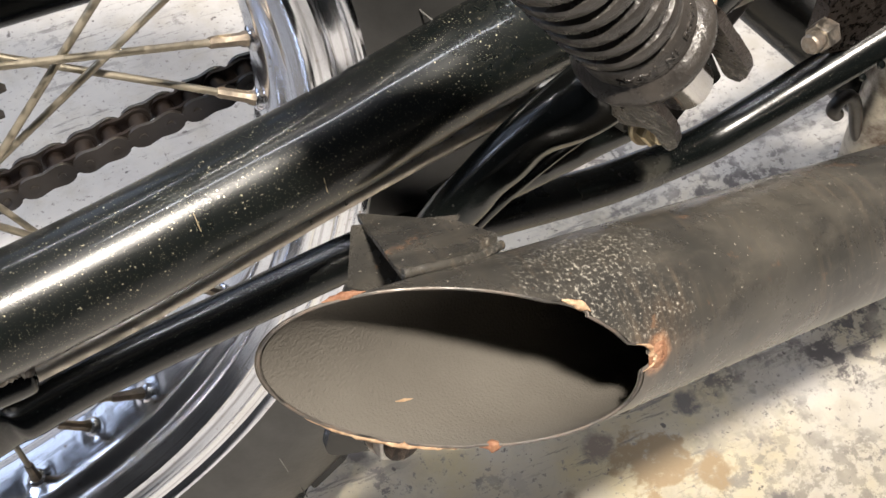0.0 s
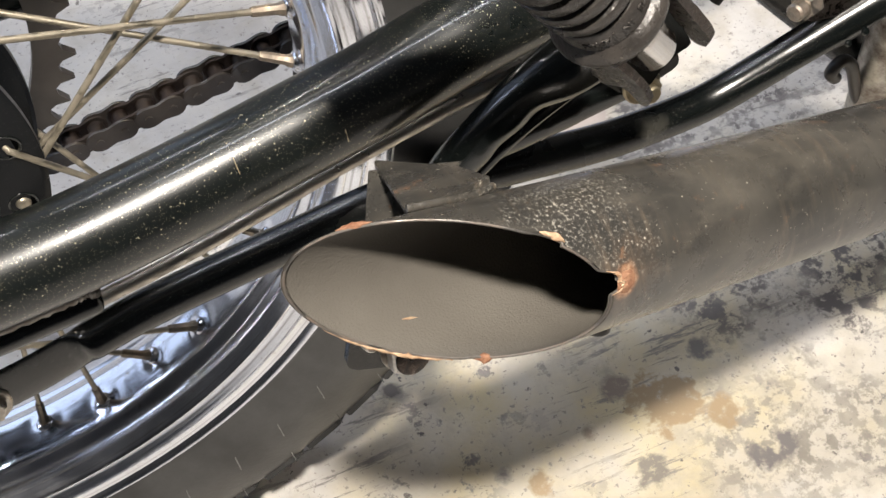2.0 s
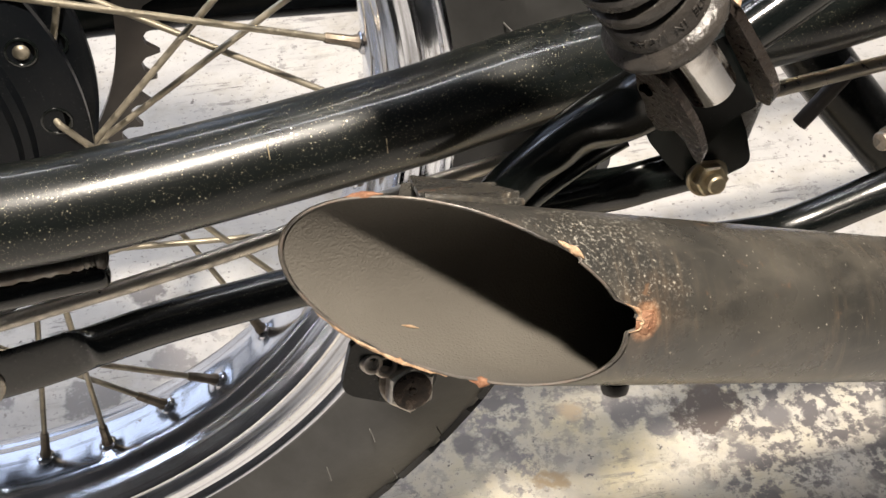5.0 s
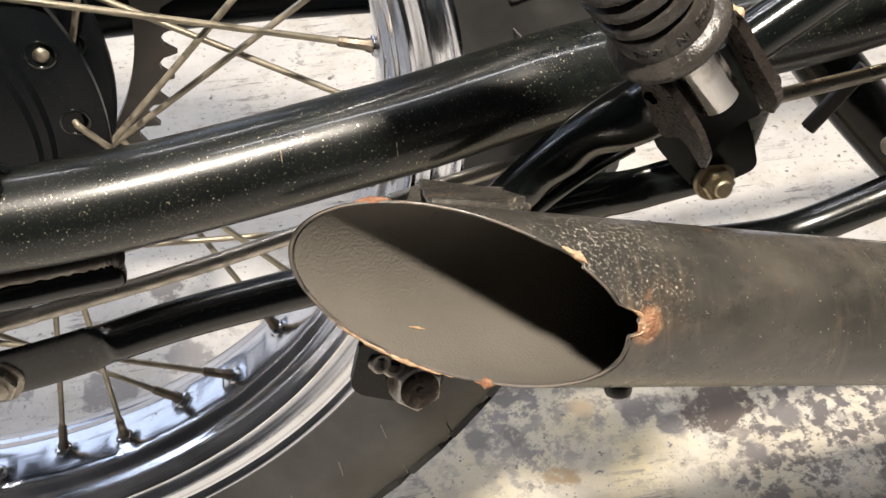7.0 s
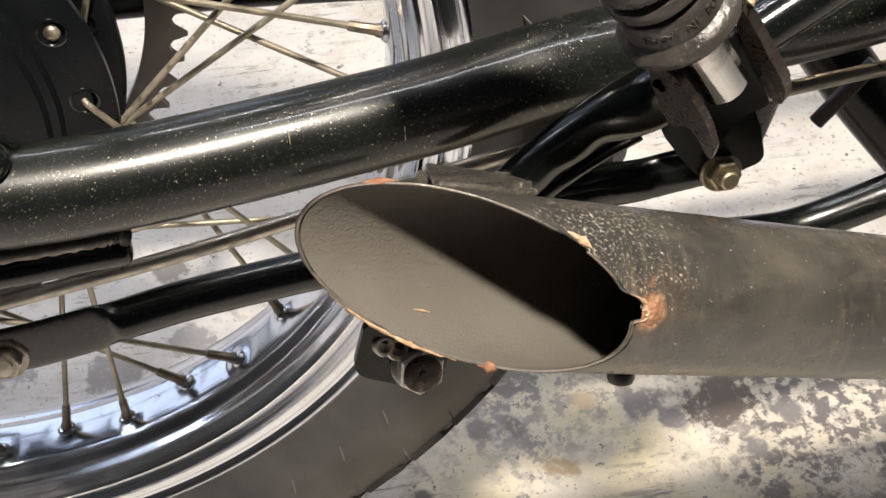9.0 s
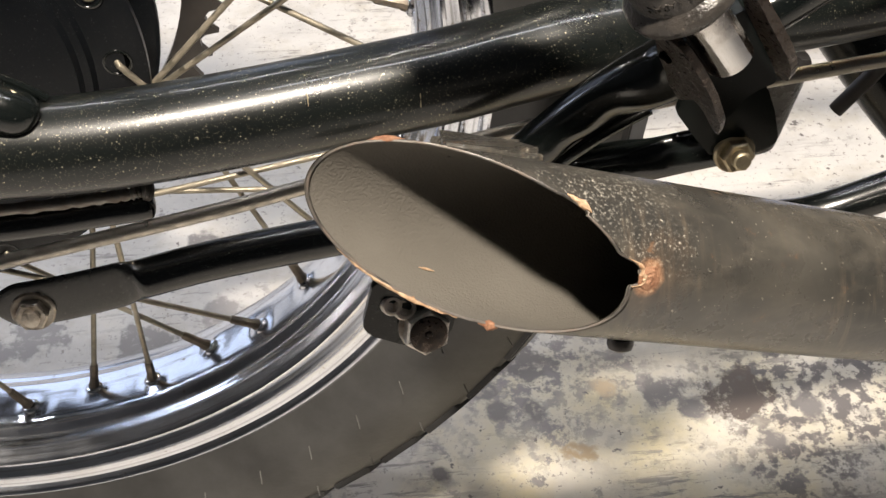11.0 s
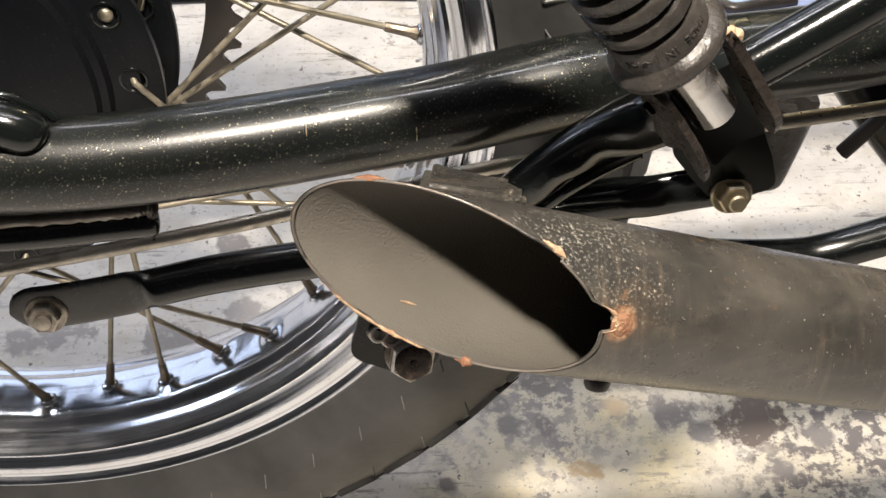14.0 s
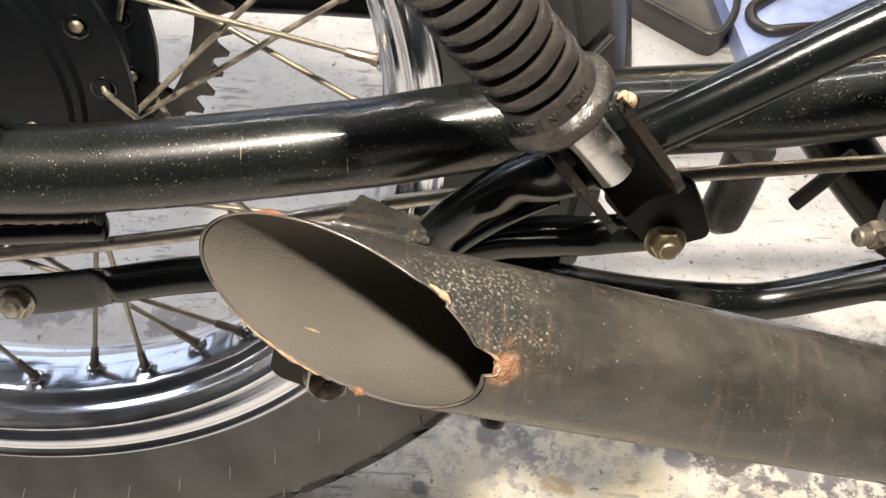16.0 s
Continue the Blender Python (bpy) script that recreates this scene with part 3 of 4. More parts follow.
kinds = {}
for k in range(40):
    side = -1 if k % 2 == 0 else 1
    lead = 1 if k % 4 in (1, 2) else -1
    turn = WHEEL @ Matrix.Rotation(radians(-(PHASE + 9 * k)), 4, "Y")
    if (side, lead) not in kinds:
        bm, root, n, n0, hooked = spoke_mesh(side, lead)
        s = part("spoke", bm, SPOKE, hub, "", turn)
        ax = (n0 - n).normalized()
        bm = disc_stack(B(), [(0.0024, -0.002), (0.0030, 0.0008), (0.0027, 0.0026), (0.0023, 0.0032), (0.0021, 0.0135), (0.0018, 0.0145)], 8)
        bm.transform(axis_matrix(n, ax))
        nip = part("nipple", bm, NIPPLE, hub, "", turn)
        bm = disc_stack(B(), [(0.0048, -0.0024), (0.0047, -0.0008), (0.0040, 0.0002), (0.0032, 0.0007), (0.0022, 0.0009)], 28)
        bm.transform(axis_matrix(n, ax + Vector((0, 0, 1.2))))
        dim = part("nipple_seat", bm, CHROME, hub, "", turn)
        made = [s, nip, dim]
        if not hooked:
            bm = disc_stack(B(), [(0.0030, -0.001), (0.0030, 0.0006), (0.0024, 0.0014), (0.0010, 0.0019)], 18)
            bm.transform(axis_matrix((root.x, FLANGE[side][0], root.z), (0, -1, 0)))
            made.append(part("spoke_head", bm, SPOKE, hub, "", turn))
        bm = lathe(B(), [(0.0044, -0.0003), (0.0050, -0.0009), (0.0057, -0.0008), (0.0060, 0.0003)], 24)
        bm.transform(Matrix.Translation((root.x, FLANGE[side][0], root.z)))
        made.append(part("hole_rim", bm, GLOSS, hub, "", turn))
        # flat black disc in place of the hole's inner shade
        bm = disc_stack(B(), [(0.0046, -0.001), (0.0046, 0.0002)], 20)
        bm.transform(axis_matrix((root.x, FLANGE[side][0], root.z), (0, -1, 0)))
        made.append(part("spoke_hole_shade", bm, DARK, hub, "", turn))
        kinds[(side, lead)] = made
    else:
        for o in kinds[(side, lead)]:
            again(o, turn, hub)

# drilled holes of the brake drum cover
for a in (78, 198, 318):
    bm = lathe(B(), [(0.0016, -0.0275), (0.0020, -0.0288), (0.0027, -0.0286), (0.0030, -0.0272)], 18)
    bm.transform(Matrix.Translation(on_wheel(0, 0.0667, 0.0)))
    part("drain_hole", bm, ZINC, hub, "", WHEEL @ Matrix.Rotation(radians(-a), 4, "Y"))

# sprocket and chain on the far side
TEETH = 62
bm = B()
prof = []
for i in range(TEETH * 4):
    a = 360 * i / (TEETH * 4)
    prof.append((a, (0.1245, 0.1262, 0.1325, 0.1262)[i % 4]))
outer = [[bm.verts.new(on_wheel(a, r if abs(r - 0.1325) > 1e-6 else 0.1322, o)) for a, r in prof] for o in (0.0665, 0.0705)]
inner = [[bm.verts.new(on_wheel(a, 0.1135, o)) for a, r in prof] for o in (0.0665, 0.0705)]
N = len(prof)
for i in range(N):
    j = (i + 1) % N
    bm.faces.new((outer[0][i], outer[0][j], outer[1][j], outer[1][i]))
    bm.faces.new((inner[0][i], inner[0][j], inner[1][j], inner[1][i]))
    for o in (0, 1):
        bm.faces.new((outer[o][i], outer[o][j], inner[o][j], inner[o][i]))
part("sprocket", bm, GREASE, hub, "greasy toothed steel rear sprocket", WHEEL, smooth=False)
for a in (50, 122, 194, 266, 338):
    bm = B()
    plate(bm, [on_wheel(a - 6, 0.1150, 0.0685), on_wheel(a + 6, 0.1150, 0.0685), on_wheel(a + 9, 0.070, 0.062), on_wheel(a - 9, 0.070, 0.062)], 0.004, 0.0008)
    part("sprocket_arm", bm, SATIN, hub, "", WHEEL)
part("sprocket_boss", lathe(B(), [(0.076, 0.064), (0.076, 0.060), (0.072, 0.031), (0.040, 0.031), (0.040, 0.064)], 64, True), SATIN, hub, "", WHEEL)

PITCH = 0.0127
rc = 0.1285
lower0 = Vector((0.035, 0.0685, 0.1955))
lower1 = Vector((0.62, 0.0685, 0.3040))
upper0 = WHEEL @ on_wheel(176, rc, 0.0685)
upper1 = Vector((0.62, 0.072, upper0.z - 0.02))
path = [lower1, lower0] + [WHEEL @ on_wheel(a, rc, 0.0685) for a in range(2, -185, -6)] + [upper0, upper1]
run, left = [path[0]], 0.0
for a, b in zip(path, path[1:]):
    d = (b - a).length
    s = PITCH - left
    while s <= d:
        run.append(a.lerp(b, s / d))
        s += PITCH
    left = (left + d) % PITCH
chain = None


def link_mesh(outer):
    """Two side plates, waisted between the pins, and the rollers or pin heads."""
    bm = B()
    h = 0.0066 if outer else 0.0060
    y = 0.0060 if outer else 0.0043
    for s in (-1, 1):
        ol = []
        for k in range(9):
            a = math.pi * (0.5 + k / 8)
            ol.append((-PITCH / 2 + h * math.cos(a), s * y, h * math.sin(a)))
        ol.append((0, s * y, -h * 0.80))
        for k in range(9):
            a = math.pi * (-0.5 + k / 8)
            ol.append((PITCH / 2 + h * math.cos(a), s * y, h * math.sin(a)))
        ol.append((0, s * y, h * 0.80))
        plate(bm, ol, 0.0015, 0)
    for e in (-1, 1):
        tube(bm, [(e * PITCH / 2, -(0.0075 if outer else 0.0035), 0), (e * PITCH / 2, 0.0075 if outer else 0.0035, 0)], 0.0018 if outer else 0.0042, 12)
    return bm


def link_pose(i):
    a, b = run[i], run[i + 1]
    x = (b - a).normalized()
    y = Vector((0, 1, 0))
    y = (y - y.dot(x) * x).normalized()
    return Matrix.Translation(a.lerp(b, 0.5)) @ Matrix((x, y, x.cross(y))).transposed().to_4x4()


chain = part("chain", link_mesh(False), LINK, bike, "greasy brown roller chain", link_pose(0))
protos = {}
for i in range(1, len(run) - 1):
    key = i % 2
    if key not in protos:
        protos[key] = part("chain_link", link_mesh(key == 1), LINK if key == 0 else GREASE, chain, "", link_pose(i))
    else:
        again(protos[key], link_pose(i), chain)

# swingarm
arm_line = [(-0.12, -0.0875, 0.330), (-0.0017, -0.0881, 0.3336), (0.0998, -0.0857, 0.331), (0.2036, -0.0710, 0.3350), (0.2434, -0.0650, 0.3393), (0.2821, -0.0585, 0.3425), (0.3624, -0.045, 0.3410), (0.4250, -0.037, 0.3460), (0.537, -0.030, 0.355)]
arm = part("swingarm", tube(B(), curve(arm_line, 14), 0.0168, 40), ARM, bike, "black painted tubular swingarm speckled with dust")
far_line = [(-0.12, 0.098, 0.287), (0.0, 0.098, 0.288), (0.12, 0.098, 0.290), (0.20, 0.096, 0.290), (0.285, 0.088, 0.290)]
part("swingarm_far_arm", tube(B(), curve(far_line, 8), 0.0165, 24), FLAT, arm)
for a, b, r in (((0.2076, -0.0838, 0.3452), (0.2077, -0.0872, 0.3376), 0.00022), ((0.1697, -0.0857, 0.3471), (0.1700, -0.0904, 0.3422), 0.00018)):
    part("paint_scratch", tube(B(), [a, Vector(a).lerp(Vector(b), 0.5) + Vector((0, -0.0004, 0.0003)), b], r, 6), ZINC, arm, "fine scratch through the paint")
# welded shelf under the arm, and the axle pad
part("arm_shelf", tube(B(), curve([(-0.06, -0.087, 0.2945), (0.0515, -0.087, 0.2965), (0.0950, -0.087, 0.3005), (0.1085, -0.087, 0.3018), (0.1125, -0.087, 0.3022)], 12), lambda w: 0.0058 * math.sqrt(max(0.01, 1 - max(0.0, (w - 0.60) / 0.40) ** 3.5)), 28, True, lambda w: (1.0, 0.88, (0, -0.7, 0.7))), GLOSS, arm, "glossy black bar welded under the arm")
# the bead's lighter grey stands in for the floor's reflection along it
part("arm_weld", tube(B(), curve([(-0.06, -0.0905, 0.3050), (0.0565, -0.0905, 0.3072), (0.1000, -0.0900, 0.3095), (0.1090, -0.0890, 0.3102), (0.1120, -0.0880, 0.3085)], 14), lambda w: 0.0022 + 0.0004 * math.sin(130 * w) + (0.0009 if w > 0.75 else 0.0), 12), EDGE, arm, "wavy weld bead")
part("axle_pad", tube(B(), curve([(-0.06, -0.0890, 0.3560), (0.045, -0.0895, 0.3550), (0.0670, -0.0905, 0.3528), (0.0765, -0.0910, 0.3492), (0.0815, -0.0910, 0.3450)], 12), lambda w: 0.0082 * math.sqrt(max(0.04, 1 - max(0.0, (w - 0.60) / 0.41) ** 3)), 32, True), GLOSS, arm, "smooth lobe of the axle mount")
part("pad_flange", tube(B(), curve([(-0.06, -0.083, 0.3625), (0.050, -0.083, 0.3620), (0.0680, -0.083, 0.3595), (0.0765, -0.083, 0.3550), (0.0850, -0.083, 0.3485)], 10), 0.0017, 12), GLOSS, arm, "thin raised edge")
part("axle_block", plate(B(), rounded([(-0.10, -0.070, 0.27), (0.02, -0.070, 0.27), (0.035, -0.070, 0.30), (0.03, -0.070, 0.345), (-0.10, -0.070, 0.345)], 0.008), 0.010), SATIN, arm)

# brake rod
part("brake_rod", tube(B(), curve([(-0.05, -0.062, 0.230), (0.03, -0.062, 0.2504), (0.1332, -0.0686, 0.2796), (0.2549, -0.0604, 0.3033), (0.4467, -0.0426, 0.3166), (0.6, -0.03, 0.32)], 10), 0.0030, 14), ROD, bike, "dull steel brake rod")

# lower stay tube with a flattened, bolted end
stay_pts = curve([(0.0855, -0.0575, 0.2285), (0.105, -0.0560, 0.2345), (0.1452, -0.0549, 0.2427), (0.2045, -0.0568, 0.2530), (0.2520, -0.0575, 0.2580), (0.2950, -0.0600, 0.2480), (0.3450, -0.0545, 0.2380), (0.3770, -0.0502, 0.2326), (0.3975, -0.0507, 0.2400), (0.4400, -0.0525, 0.2590), (0.4813, -0.0543, 0.2770), (0.5196, -0.0560, 0.2930), (0.5739, -0.0493, 0.3230)], 10)
stay_line = [Vector(q) for q in ((0.0350, -0.0655, 0.2300), (0.0385, -0.0654, 0.2303), (0.0440, -0.0652, 0.2307), (0.0600, -0.0640, 0.2318), (0.0740, -0.0622, 0.2328))]
stay_line = curve(stay_line, 12)[:-1] + curve([stay_line[-1], (0.0860, -0.0595, 0.2330), (0.0960, -0.0572, 0.2335)] + [tuple(q) for q in stay_pts[16::10]], 12)


def stay_flat(w):
    """How far the stay is hammered flat: fully at its bolted end, round from the dimple on."""
    x = stay_line[round(w * (len(stay_line) - 1))].x
    f = max(0.0, min(1.0, (0.0960 - x) / 0.012))
    f = f * f * (3 - 2 * f)
    cap = math.sqrt(max(0.02, 1 - max(0.0, (0.0475 - x) / 0.0126) ** 2))
    return 1.0 - 0.74 * f, (1.0 + 0.44 * f) * cap, (0.0, 0.08, 1.0)


stay = part("lower_stay", tube(B(), stay_line, 0.0084, 40, True, stay_flat), STAY, bike, "black bent stay tube with a flattened, bolted end")
bm = hex_head(B(), 0.0118, 0.0046, 0.0090, 0.0022, 0.0036)
bm.transform(axis_matrix((0.0500, -0.0673, 0.2300), (0.04, -0.93, 0.28)))
part("stay_nut", bm, NUT, stay, "rusty brown flange nut")

# exhaust muffler with a slash-cut mouth
AX0 = Vector((0.3, -0.1442, 0.3069))
AXD = Vector((1, 0.1948, -0.4727)).normalized()
CUT_N, CUT_D = Vector((-0.228, -0.908, 0.351)).normalized(), 0.2191


NOTCHES = ((Vector((0.375, -0.80, 0.467)), 0.17, 0.0055), (Vector((0.46, -0.22, 0.86)), 0.13, 0.0024), (Vector((-0.284, -0.512, -0.811)), 0.08, 0.0016))


def notch(e):
    """How far the corroded edge has been eaten back at this side of the pipe."""
    d = 0.0
    for way, width, depth in NOTCHES:
        g = math.acos(max(-1, min(1, e.dot(way.normalized()))))
        if g < width * 1.6:
            q = g / width
            d += depth * max(0.0, 1 - q ** 8) * (0.85 + 0.25 * noise.noise(e * 22))
    return d


def shell(r0, taper, length, cut_shift=0.0, sides=192, rows=20):
    """The wall of a pipe that starts at the slanting cut."""
    bm = B()
    s = AXD.orthogonal().normalized()
    u = AXD.cross(s)
    rings = []
    for j in range(rows + 1):
        ring = []
        for k in range(sides):
            a = 2 * math.pi * k / sides
            e = math.cos(a) * s + math.sin(a) * u
            # where this line of the pipe meets the cut
            x = 0.0
            for _ in range(4):
                p = AX0 + x * AXD + (r0 + taper * x) * e
                x += (CUT_D - cut_shift - CUT_N.dot(p)) / CUT_N.dot(AXD + taper * e)
            x += notch(e)
            x = x + (length - x) * (j / rows) ** 1.5
            ring.append(bm.verts.new(AX0 + x * AXD + (r0 + taper * x) * e))
        rings.append(ring)
    for a, b in zip(rings, rings[1:]):
        for k in range(sides):
            bm.faces.new((a[k], a[(k + 1) % sides], b[(k + 1) % sides], b[k]))
    return bm, rings[0], (s, u)


OUT_R, WALL_T = 0.0259, 0.0009
bm, lip, _ = shell(OUT_R, 0.0023, 0.42)
muffler = part("exhaust_muffler", bm, MUFFLER, bike, "matt black exhaust muffler with a slash-cut mouth, weathered and rust-chipped")
bm, lip_in, _ = shell(OUT_R - WALL_T, 0.0023, 0.42)
part("inner_wall", bm, SOOT, muffler, "grey sooty inside of the pipe")
# rolled edge of the mouth, and crusts of rust along it
def lip_line(r, sides=192):
    s = AXD.orthogonal().normalized()
    u = AXD.cross(s)
    pts = []
    for k in range(sides + 1):
        a = 2 * math.pi * k / sides
        e = math.cos(a) * s + math.sin(a) * u
        x = 0.0
        for _ in range(4):
            p = AX0 + x * AXD + (r + 0.0023 * x) * e
            x += (CUT_D - CUT_N.dot(p)) / CUT_N.dot(AXD + 0.0023 * e)
        x += notch(e)
        pts.append((AX0 + x * AXD + (r + 0.0023 * x) * e, e))
    return pts


LIP = lip_line(OUT_R - WALL_T / 2)
part("mouth_edge", tube(B(), [p for p, e in LIP], 0.00046, 8, False), EDGE, muffler, "bare worn metal edge")


def crust(name, way, width, radius, material, label, shift=0.0):
    """A lumpy scab of rust that follows the edge on one side of the pipe."""
    way = Vector(way).normalized()
    n = len(LIP) - 1
    mid = max(range(n), key=lambda k: LIP[k][1].dot(way))
    half = int(width / (2 * math.pi) * n)
    pts = [LIP[(mid + k) % n] for k in range(-half, half + 1)]
    line = [p + AXD * (shift + 0.0007 * noise.noise(p * 700)) + e * 0.0006 for p, e in pts]
    bm = tube(B(), line, lambda w: radius * max(0.15, 1 - abs(2 * w - 1) ** 3) * (1 + 0.55 * noise.noise(Vector((w * 9 + radius * 900, shift * 500, 0)))), 14)
    for v in bm.verts:
        v.co += 0.0004 * noise.noise_vector(v.co * 900)
    part(name, bm, material, muffler, label)


crust("rust_scab", (0.375, -0.80, 0.467), 0.17, 0.0007, SCALE, "pale rust scale", 0.0002)
crust("rust_scab", (0.46, -0.22, 0.86), 0.13, 0.0009, SCALE, "pale rust scale", 0.0008)
crust("rust_scab", (-0.284, -0.512, -0.811), 0.085, 0.0013, RUST, "orange rust scab", 0.0006)
crust("rust_scab", (0.0, 0.80, 0.60), 0.16, 0.0009, RUST, "", 0.0003)
crust("rust_scab", (-0.50, 0.05, -0.86), 0.48, 0.00075, SCALE, "", -0.0002)

spot = Vector((0.2668, -0.1742, 0.3382))
side = (spot - AX0 - (spot - AX0).dot(AXD) * AXD)
face = side.normalized()
turn = AXD.cross(face)
bm = B()
rings = []
for j in range(9):
    ring = []
    for k in range(32):
        a = 2 * math.pi * k / 32
        rr = 0.0040 * j / 8 * (1 + 0.22 * noise.noise(Vector((2 * math.cos(a), 2 * math.sin(a), 3.0))))
        e = (face + turn * (rr * math.sin(a) / OUT_R)).normalized()
        q = AX0 + AXD * ((spot - AX0).dot(AXD) + rr * math.cos(a))
        lift = 0.0009 * (1 - (j / 8) ** 3) * (0.75 + 0.5 * noise.noise(Vector((j * 0.9, 3 * a / math.pi, 1.0)))) - 0.0001
        ring.append(bm.verts.new(q + e * (OUT_R + 0.0023 * (q - AX0).dot(AXD) + lift)))
    rings.append(ring)
for a, b in zip(rings, rings[1:]):
    for k in range(32):
        bm.faces.new((a[k], a[(k + 1) % 32], b[(k + 1) % 32], b[k]))
bmesh.ops.remove_doubles(bm, verts=bm.verts, dist=1e-6)
part("rust_flake", bm, RUST, muffler, "flaking disc of orange rust")
part("soot_fleck", tube(B(), [(0.2005, -0.1529, 0.3284), (0.2030, -0.1529, 0.3273), (0.2055, -0.1527, 0.3258)], lambda w: 0.0004 * (1 - abs(2 * w - 1)) + 0.0001, 6), SCALE, muffler, "pale fleck on the soot")
# baffle rings deep in the pipe
for d, ra, rb in ((0.000, 0.0246, 0.0205), (0.022, 0.0246, 0.0150), (0.050, 0.0246, 0.011)):
    bm = B()
    disc = [(ra, 0.0), (rb + 0.002, 0.0), (rb, 0.001), (rb - 0.0003, 0.012)]
    loops = [[bm.verts.new((r * math.cos(2 * math.pi * k / 48), r * math.sin(2 * math.pi * k / 48), h)) for k in range(48)] for r, h in disc]
    for a, b in zip(loops, loops[1:]):
        for k in range(48):
            bm.faces.new((a[k], a[(k + 1) % 48], b[(k + 1) % 48], b[k]))
    bm.transform(axis_matrix(AX0 + AXD * d, AXD))
    part("baffle", bm, GREASE, muffler, "black baffle ring")
for d, r in ((0.000, 0.0203), (0.0215, 0.0150), (0.0215, 0.0128)):
    ring = [AX0 + AXD * d + r * (math.cos(a * math.pi / 24) * AXD.orthogonal().normalized() + math.sin(a * math.pi / 24) * AXD.cross(AXD.orthogonal()).normalized()) for a in range(49)]
    part("baffle_lip", tube(B(), ring, 0.0005, 8, False), EDGE, muffler, "worn lip of an inner tube")
bm = disc_stack(B(), [(0.0248, 0), (0.0248, 0.002)], 40)
bm.transform(axis_matrix(AX0 + AXD * 0.30, AXD))
part("end_wall", bm, GREASE, muffler)

# folded mounting box on the muffler's back
BOX = dict(a=(0.2128, -0.0965, 0.331), b=(0.2021, -0.1112, 0.3235), t=(0.2103, -0.1387, 0.364), c=(0.2344, -0.1171, 0.3473), d=(0.2400, -0.1340, 0.3525))
box = part("mount_box", plate(B(), rounded([BOX["a"], BOX["c"], BOX["d"], BOX["t"]], 0.002, 3), 0.0022, 0.0003), MUFFLER, muffler, "folded black mounting box")
part("mount_box_back", plate(B(), [BOX["a"], BOX["b"], (0.2200, -0.1230, 0.3220), (0.2300, -0.1180, 0.3330), BOX["c"]], 0.0020, 0.0003), MUFFLER, box)
part("box_weld", tube(B(), curve([BOX["t"], (0.222, -0.139, 0.3615), (0.232, -0.1375, 0.357), BOX["d"]], 10), lambda w: 0.0014 + 0.0001 * math.sin(50 * w), 10), MUFFLER, box)

# hanger under the muffler: a rounded plate with a steel bush, and a big bolt head beside it
hanger = part("hanger_plate", plate(B(), rounded([(0.1868, -0.137, 0.3075), (0.1822, -0.137, 0.2860), (0.1843, -0.137, 0.2808), (0.1977, -0.137, 0.2735), (0.2060, -0.137, 0.2722), (0.2128, -0.137, 0.2790), (0.2150, -0.137, 0.2960), (0.1965, -0.137, 0.3060)], 0.004), 0.003, 0.0009), SATIN, muffler, "black hanger plate")
BOLT_WAY = Vector((0.16, -0.86, 0.38)).normalized()
bm = disc_stack(B(), [(0.0046, -0.006), (0.0046, 0.0), (0.0088, 0.0002), (0.0088, 0.0016), (0.0080, 0.0021)], 28)
bm.transform(axis_matrix((0.2028, -0.1385, 0.2842), BOLT_WAY))
part("hanger_washer", bm, NUT, hanger, "steel washer")
bm = disc_stack(B(), [(0.0080, 0.0), (0.0083, 0.0006), (0.0083, 0.0052), (0.0076, 0.0062)], 6)
bm.transform(axis_matrix((0.2031, -0.1400, 0.2850), BOLT_WAY, 0.3))
bolt_head = part("hanger_bolt", bm, BRIGHT, hanger, "bright steel hexagon bolt", None, False)
bm = disc_stack(B(), [(0.0066, 0.0058), (0.0066, 0.0066), (0.0060, 0.0070), (0.0014, 0.0067), (0.0010, 0.0074)], 28)
bm.transform(axis_matrix((0.2031, -0.1400, 0.2850), BOLT_WAY))
part("bolt_face", bm, WORN, bolt_head, "dark oily bolt face")
for q, r in (((0.1922, -0.1385, 0.2960), 0.0036), ((0.1965, -0.1380, 0.2935), 0.0042)):
    bm = disc_stack(B(), [(r, -0.003), (r, 0.0014), (r * 0.85, 0.0022), (r * 0.6, 0.0022), (r * 0.55, 0.0004)], 24)
    bm.transform(axis_matrix(q, (0.25, -0.80, 0.45)))
    part("steel_bush", bm, BRIGHT, hanger, "scraped bright steel bush")
bm = disc_stack(B(), [(0.0044, 0.0), (0.0044, 0.0018), (0.0038, 0.0034), (0.0021, 0.0043), (0.0006, 0.0046)], 24)
bm.transform(axis_matrix((0.2640, -0.1652, 0.3010), (-0.1, -0.55, -0.83)))
part("drain_bolt", bm, GREASE, muffler, "small black bolt head")

# pillion footpeg, folded up, in its bracket
up_pts = curve([(0.3060, -0.1000, 0.3697), (0.3400, -0.0928, 0.3876), (0.3738, -0.0851, 0.4054), (0.4524, -0.0690, 0.4453), (0.51, -0.055, 0.473)], 10)
peg = part("footpeg_bracket", tube(B(), up_pts, 0.0083, 36), GLOSS, bike, "glossy black footpeg bracket tube")
part("bracket_cable", tube(B(), [q + Vector((0.004, 0.004, -0.0100)) for q in up_pts], 0.0018, 12), GREASE, peg, "thin black cable")
branch_pts = curve([(0.2925, -0.1020, 0.3640), (0.2858, -0.1010, 0.3575), (0.2770, -0.1005, 0.3520), (0.2680, -0.1000, 0.3455), (0.2585, -0.0995, 0.3375), (0.2490, -0.0990, 0.3280), (0.2410, -0.0985, 0.3180), (0.2330, -0.0980, 0.3050)], 10)


